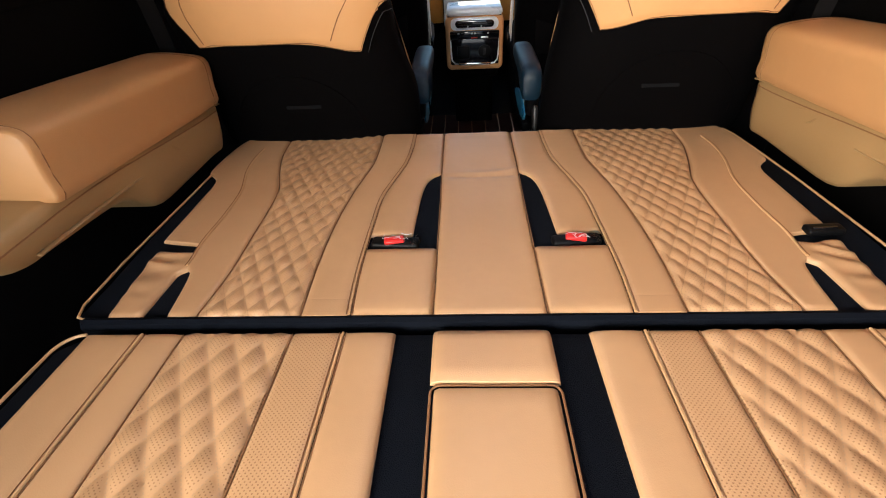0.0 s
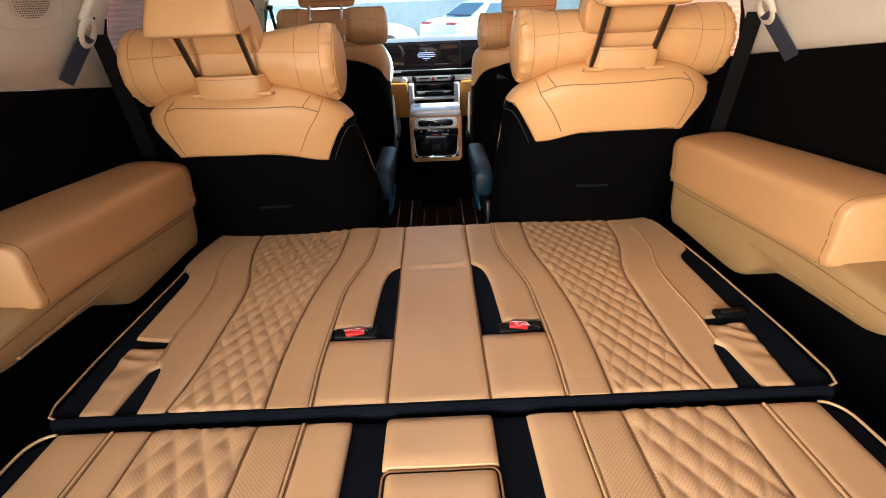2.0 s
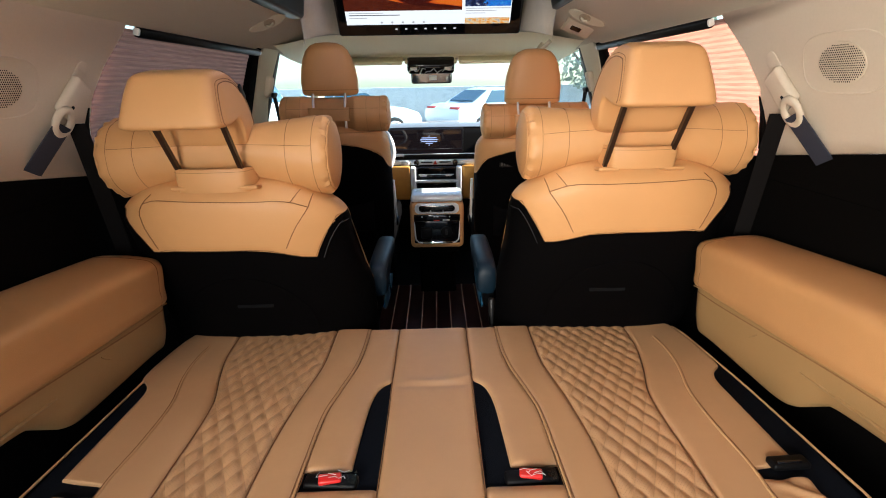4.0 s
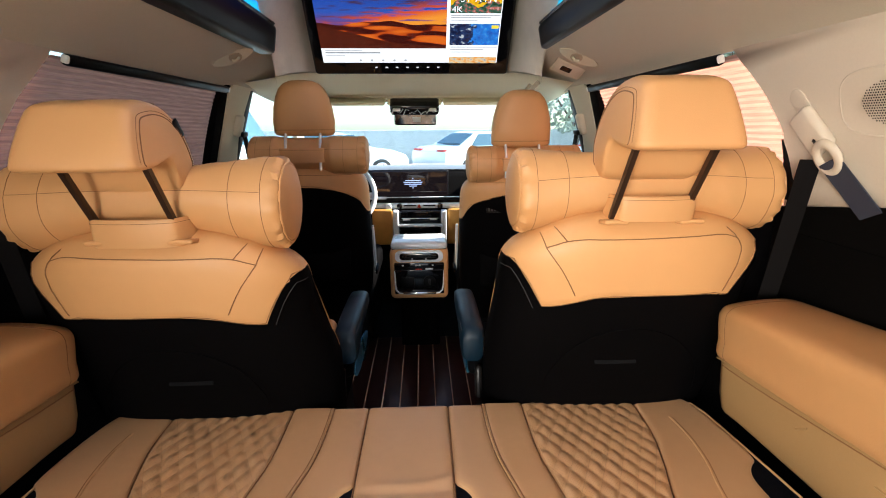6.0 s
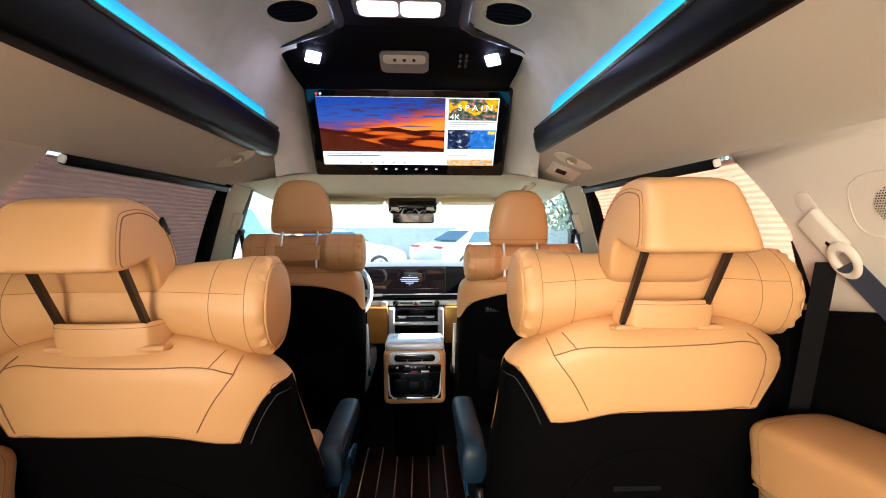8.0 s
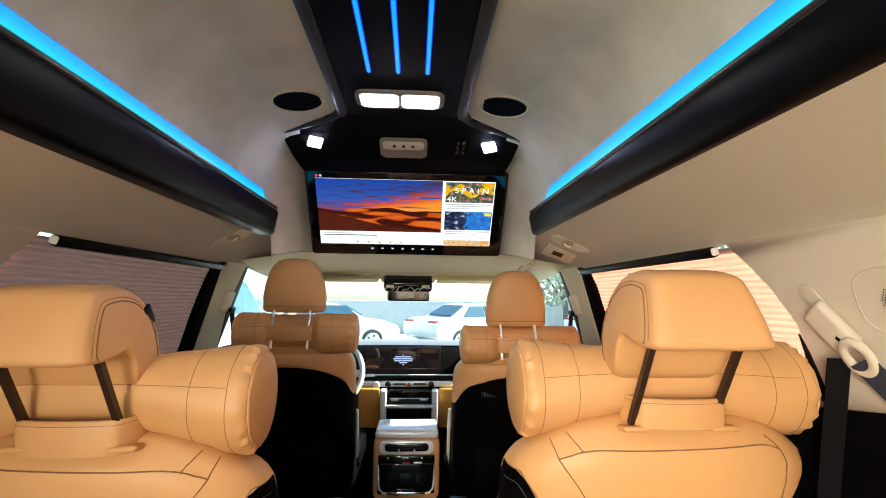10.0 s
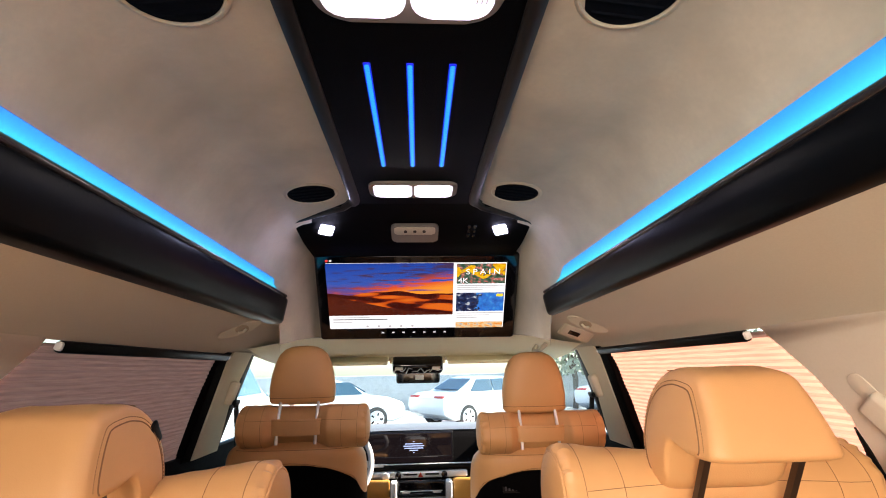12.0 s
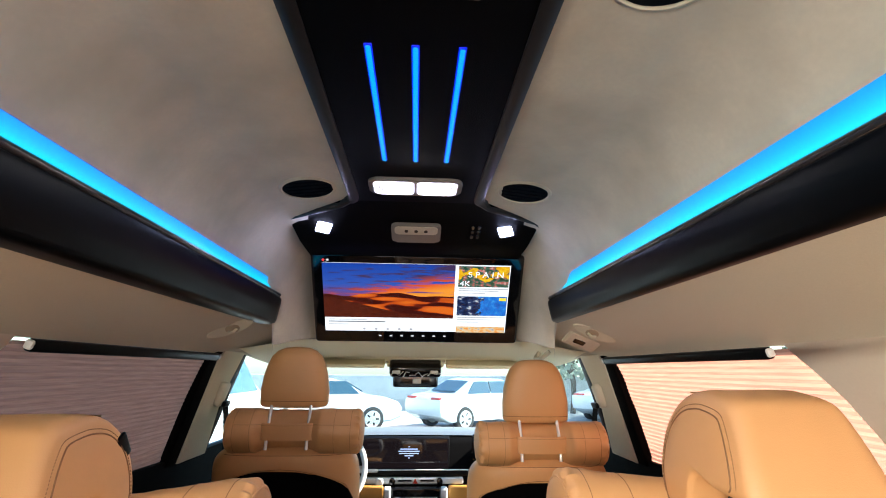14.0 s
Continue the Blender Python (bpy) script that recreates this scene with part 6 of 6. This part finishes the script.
part("side_screen", rbox(0.17, 0.02, 0.14, 0.008, 2, pose(0.42, 3.70, 0.685, 8)), gloss_black, dash)

dim_screen = emit("dim brown screen", (0.9, 0.62, 0.72), 0.0028)
dim_screen.node_tree.nodes["Principled BSDF"].inputs["Base Color"].default_value = (0.004, 0.004, 0.005, 1)
dim_screen.node_tree.nodes["Principled BSDF"].inputs["Roughness"].default_value = 0.08
disp = thing("dash_display", (-0.04, 3.72, 0.67), "wide black dashboard display with a few lines of blue text", "display")
part("frame", rbox(0.500, 0.02, 0.192, 0.009, 3, pose(-0.045, 3.700, 0.650, 8)), black_plastic, disp, "thin dark frame")
part("glass", rbox(0.490, 0.02, 0.182, 0.009, 3, pose(-0.045, 3.694, 0.650, 8)), dim_screen, disp, "dimly lit glass")
blue_text = emit("lit pale blue text", (0.45, 0.6, 1.0), 0.3)
for k, w in enumerate((0.008, 0.10, 0.12, 0.11, 0.05, 0.008)):
    part("text_bar", rbox(w, 0.001, 0.0055, 0, 1, pose(-0.025, 3.6758 + 0.00168 * k, 0.690 - 0.012 * k, 8)), blue_text, disp, smooth=False)

wheel = thing("steering_wheel", (-0.43, 3.40, 0.62), "pale steering wheel behind the driver's seat", "steering wheel")
wm = pose(-0.43, 3.40, 0.625, 68)
rim = [wm @ Vector((0.187 * math.cos(a), 0.187 * math.sin(a), 0)) for a in [2 * math.pi * k / 64 for k in range(65)]]
part("rim", sweep(rim, 0.015, 12, up=(0, 1, 0.4), caps=False), steer_grey, wheel)
part("boss", rbox(0.16, 0.11, 0.05, 0.03, 4, wm), black_plastic, wheel)
for a in (0, 180, 270):
    part("spoke", rbox(0.12, 0.032, 0.018, 0.006, 2, wm @ pose(0.12 * math.cos(radians(a)), 0.12 * math.sin(radians(a)), 0, 0, 0, a)), silver, wheel)

mirror = thing("rear_view_mirror", (0.002, 3.48, 1.07), "rear view mirror with a small pale sticker", "mirror")
part("shell", rbox(0.245, 0.03, 0.064, 0.014, 4, pose(0.002, 3.49, 1.053, 9)), black_plastic, mirror)
mirror_face = mat("mirror glass", (0.42, 0.40, 0.36), 0.02, metal=1.0, spread=0.01)
part("mirror_glass", rbox(0.232, 0.004, 0.052, 0.001, 1, pose(0.002, 3.472, 1.053, 9)), mirror_face, mirror)
part("sticker", rbox(0.046, 0.003, 0.026, 0.001, 1, pose(0.010, 3.4675, 1.053, 9)), white_plastic, mirror, "small white sticker")
part("stem", sweep([(0.002, 3.50, 1.06), (0.002, 3.53, 1.10), (0.002, 3.52, 1.15)], 0.014, 10), black_plastic, mirror)
ohc = thing("overhead_console", (0.0, 3.38, 1.14), "black overhead lamp console wrapped in clear film", "overhead console")
part("body", rbox(0.272, 0.12, 0.072, 0.022, 4, pose(0.0, 3.38, 1.132, 40)), gloss_black, ohc)
part("console_surround", rbox(0.30, 0.10, 0.02, 0.008, 3, pose(0.0, 3.40, 1.158, 30)), cream_front, ohc, "cream surround")
def on_console(x, k, out):
    """A point on the console's face that looks down the car."""
    return (x, 3.334 - 0.643 * k - 0.766 * out, 1.0934 + 0.766 * k - 0.643 * out)


# pale ribbons paint bright glints where the film creases
for k in range(8):
    x0 = -0.112 + 0.032 * k
    part("film_fold", sweep([on_console(x0 - 0.014, -0.012 + 0.010 * math.sin(k * 2.1), 0.001), on_console(x0, 0.004 + 0.012 * math.cos(k * 3.3), 0.003), on_console(x0 + 0.018, 0.016 * math.sin(k * 1.3), 0.001)], 0.0042, 6, 0.4), wrap_glint, ohc, "pale ribbon as a highlight on crinkled clear film")
for q in (-1, 1):
    part("map_lamp", rbox(0.042, 0.008, 0.020, 0.004, 2, Matrix.Translation(on_console(q * 0.098, 0.012, 0.001)) @ pose(0, 0, 0, 40)), white_plastic, ohc, "pale map lamp")
for q in (-1, 1):
    v = thing("sun_visor", (q * 0.40, 3.30, 1.15), "cream sun visor folded up", "sun visor", "sun visors")
    part("flap", rbox(0.42, 0.15, 0.018, 0.008, 3, pose(q * 0.365, 3.31, 1.146, 14)), cream_front, v)
    part("hinge", cyl(0.007, 0.44, pose(q * 0.365, 3.375, 1.150, 0, 90, 0), 10), cream_trim, v)

ws = tagged(mesh_ob("windscreen", prism([(-0.70, 0), (0.70, 0), (0.62, 1), (-0.62, 1)], lambda x, t: (x, 4.27 - 0.85 * t, 0.745 + 0.425 * t), (0, 0.004, 0.005)), glass), "clear windscreen", "window", kind="structure")
ws.visible_shadow = False
tagged(mesh_ob("windscreen_header", rbox(1.42, 0.12, 0.05, 0.02, 3, pose(0, 3.40, 1.182, -12)), cream_front), "cream windscreen header", "headliner", kind="structure")
tagged(mesh_ob("bulkhead", rbox(1.66, 0.04, 0.90, 0, m=pose(0, 4.32, 0.27)), black_plastic), "front bulkhead", "wall trim", kind="structure")

# bonnet hidden by the dash, added in white to bounce sun onto the headliner
rings = []
for x in [-0.80 + 0.08 * i for i in range(21)]:
    k = 1 - 0.35 * (abs(x) / 0.80) ** 4
    rings.append([(x, y, 0.40 + (z - 0.40) * k) for y, z in ((4.35, 0.40), (4.35, 0.700), (4.6, 0.690), (4.9, 0.662), (5.2, 0.612), (5.34, 0.555), (5.38, 0.40))])
tagged(mesh_ob("bonnet", loft(rings), car_white), "pale bonnet added ahead of the windscreen to bounce sunlight inside", "body panel", kind="structure")

# ---- outside ----
GROUND = -0.58
tagged(mesh_ob("ground", rbox(160, 160, 0.1, 0, m=pose(0, 30, GROUND - 0.05)), asphalt), "pale sunlit concrete car park", "ground", kind="structure")


def sedan(m, paint, label):
    """A parked saloon: length along local x, facing +x."""
    car = thing("parked_car", (0, 0, 0), label, "car", "parked cars")
    side = [(-2.25, 0.42), (-2.30, 0.62), (-2.28, 0.86), (-2.05, 0.98), (-1.55, 1.02), (-0.95, 1.36), (-0.45, 1.45), (0.25, 1.43), (0.70, 1.28), (1.15, 1.00), (1.75, 0.92), (2.15, 0.78), (2.26, 0.60), (2.22, 0.36), (1.9, 0.24), (-1.9, 0.24)]
    rings = []
    for w, g in ((-0.90, 0.86), (-0.88, 0.95), (-0.80, 1.0), (0.80, 1.0), (0.88, 0.95), (0.90, 0.86)):
        rings.append([(x * (0.97 + 0.03 * g), w * (1.0 - 0.24 * max(0, (z - 0.95) / 0.5)), 0.55 + (z - 0.55) * g) for x, z in side])
    body = part("body", loft(rings), paint, car)
    for y in (-1, 1):
        for x0, x1, x2, x3 in ((-1.25, -0.35, -0.35, -0.88), (-0.30, 0.98, 0.62, -0.30)):
            part("window", prism([(x0, 1.02), (x1, 1.02), (x2, 1.36), (x3, 1.36)], lambda a, b: (a, y * (0.862 - 0.24 * (b - 0.95) * 1.7), b), (0, y * 0.02, 0)), car_glass, body)
        for x in (-1.38, 1.38):
            wm_ = pose(x, y * 0.80, 0.33, 90)
            wh = part("wheel", cyl(0.335, 0.22, wm_, 32, bevel=0.03), rubber, car, "black tyre")
            part("rim", cyl(0.235, 0.235, wm_, 24, bevel=0.02), silver, wh, "silver alloy rim")
            for k in range(5):
                part("spoke_gap", rbox(0.055, 0.10, 0.245, 0.01, 1, wm_ @ pose(0.14 * math.cos(k * 1.2566), 0.14 * math.sin(k * 1.2566), 0, 0, 0, 72 * k - 90)), black_plastic, wh)
        part("tail_lamp", rbox(0.16, 0.42, 0.13, 0.03, 3, pose(-2.20, y * 0.62, 0.86)), tail_red, car, "red tail lamp")
    part("rear_window", prism([(-0.60, 0.0), (0.60, 0.0), (0.52, 1), (-0.52, 1)], lambda a, b: (-1.50 + 0.56 * b, a, 1.06 + 0.29 * b), (-0.02, 0, 0.03)), car_glass, body)
    part("windscreen", prism([(-0.62, 0.0), (0.62, 0.0), (0.54, 1), (-0.54, 1)], lambda a, b: (1.10 - 0.42 * b, a, 1.05 + 0.25 * b), (0.03, 0, 0.03)), car_glass, body)
    car.matrix_world = m
    return car


sedan(pose(2.1, 16.5, GROUND, 0, 0, 34), car_white, "white saloon parked side-on beyond the windscreen")
sedan(pose(-2.8, 15.2, GROUND, 0, 0, 22), car_white, "white saloon with its nose beside another car")
sedan(pose(-7.2, 13.0, GROUND, 0, 0, 26), car_blue, "dark blue saloon parked further along")
sedan(pose(8.0, 18.6, GROUND, 0, 0, 34), car_white, "white saloon parked at the end of the row")
sedan(pose(-3.25, 7.4, GROUND, 0, 0, 90) @ Matrix.Diagonal((1.05, 1.0, 1.34, 1.0)), car_white, "tall white car parked alongside with blue-tinted windows")
# invented wall, painted pale to stand for the washed-out background
tagged(mesh_ob("backdrop_wall", rbox(60, 0.3, 1.45, 0.03, 2, pose(2, 22, GROUND + 0.72)), concrete), "added pale wall in place of the white glare behind the parked cars", "wall", kind="structure")


def bush(name, x, y, r, h, seed, label):
    """A shrub or small tree: trunk, limbs and a crown of many small leaf clumps."""
    rnd = random.Random(seed)
    tr = thing(name, (x, y, GROUND), label, "tree", "trees before the wall")
    part("trunk", sweep([(x, y, GROUND), (x + 0.1, y, GROUND + h * 0.3), (x, y + 0.1, GROUND + h * 0.55)], 0.12, 8), bark, tr)
    for k in range(5):
        a = rnd.uniform(0, 6.28)
        part("limb", sweep([(x, y, GROUND + h * 0.4), (x + math.cos(a) * r * 0.4, y + math.sin(a) * r * 0.4, GROUND + h * 0.65), (x + math.cos(a) * r * 0.7, y + math.sin(a) * r * 0.7, GROUND + h * 0.85)], 0.05, 6), bark, tr)
    bm = bmesh.new()
    for k in range(900):
        a, t, q = rnd.uniform(0, 6.28), rnd.random(), rnd.random() ** 0.5
        p = Vector((x + math.cos(a) * r * q * math.sin(math.pi * (0.15 + 0.8 * t)), y + math.sin(a) * r * q, GROUND + h * (0.35 + 0.65 * t)))
        s = rnd.uniform(0.06, 0.16)
        d1 = Vector((rnd.uniform(-1, 1), rnd.uniform(-1, 1), rnd.uniform(-1, 1))).normalized() * s
        d2 = Vector((rnd.uniform(-1, 1), rnd.uniform(-1, 1), rnd.uniform(-1, 1))).normalized() * s
        bm.faces.new([bm.verts.new(p + d1), bm.verts.new(p + d2), bm.verts.new(p - d1), bm.verts.new(p - d2)])
    tagged(part("crown", bm, leaf_green, tr, smooth=False), kind="stuff")


# crowns use the leaf colour paled to imitate glare
for i in range(1, 5):
    bush("tree", 2.5 + i * 3.4 + (i % 3) * 0.6, 19.6 + (i * 7 % 4) * 0.4, 1.5 + 0.3 * (i % 3), 3.2 + 0.7 * (i * 5 % 4), i, "sparse green tree before the wall, leaves paled for glare")

# front belts on the middle pillars, and the pale side shields of the front seats
for s in (-1, 1):
    fb = thing("seat_belt", (s * 0.70, 2.70, 1.0), "dark front seat belt on the middle pillar", "seat belt", "front seat belts")
    part("anchor_cover", rbox(0.03, 0.05, 0.09, 0.012, 3, pose(s * 0.722, 2.70, 1.02, 0, -s * 18, 0)), cream_trim, fb, "beige anchor cover")
    part("webbing", ribbon([(s * 0.705, 2.705, 0.985), (s * 0.70, 2.72, 0.90), (s * 0.70, 2.76, 0.72), (s * 0.69, 2.80, 0.45)], 0.046, 0.002, (0, 1, 0.2)), webbing, fb, "dark webbing")
    part("belt_ring", rbox(0.014, 0.055, 0.022, 0.006, 3, pose(s * 0.704, 2.705, 0.985, 0, -s * 18, 0)), black_plastic, fb)
    sh = thing("seat_side_shield", (s * 0.20, 2.80, 0.45), "pale curved side shield of a front seat", "seat trim", "seat side shields")
    rings = []
    for k in range(9):
        t = k / 8
        w = 0.055 * math.sin(math.pi * (0.12 + 0.80 * t))
        yk, zk = 2.745 + 0.07 * (1 - t), 0.34 + 0.24 * t
        rings.append([(s * 0.197, yk - w * 0.2, zk), (s * 0.190, yk - w * 0.2, zk), (s * 0.186, yk + w * 0.4, zk), (s * 0.190, yk + w, zk), (s * 0.197, yk + w, zk)])
    part("shield", loft(rings), steer_grey, sh)
    part("lever", rbox(0.012, 0.07, 0.025, 0.006, 3, pose(s * 0.184, 2.80, 0.36, 12)), black_plastic, sh, "black lever")
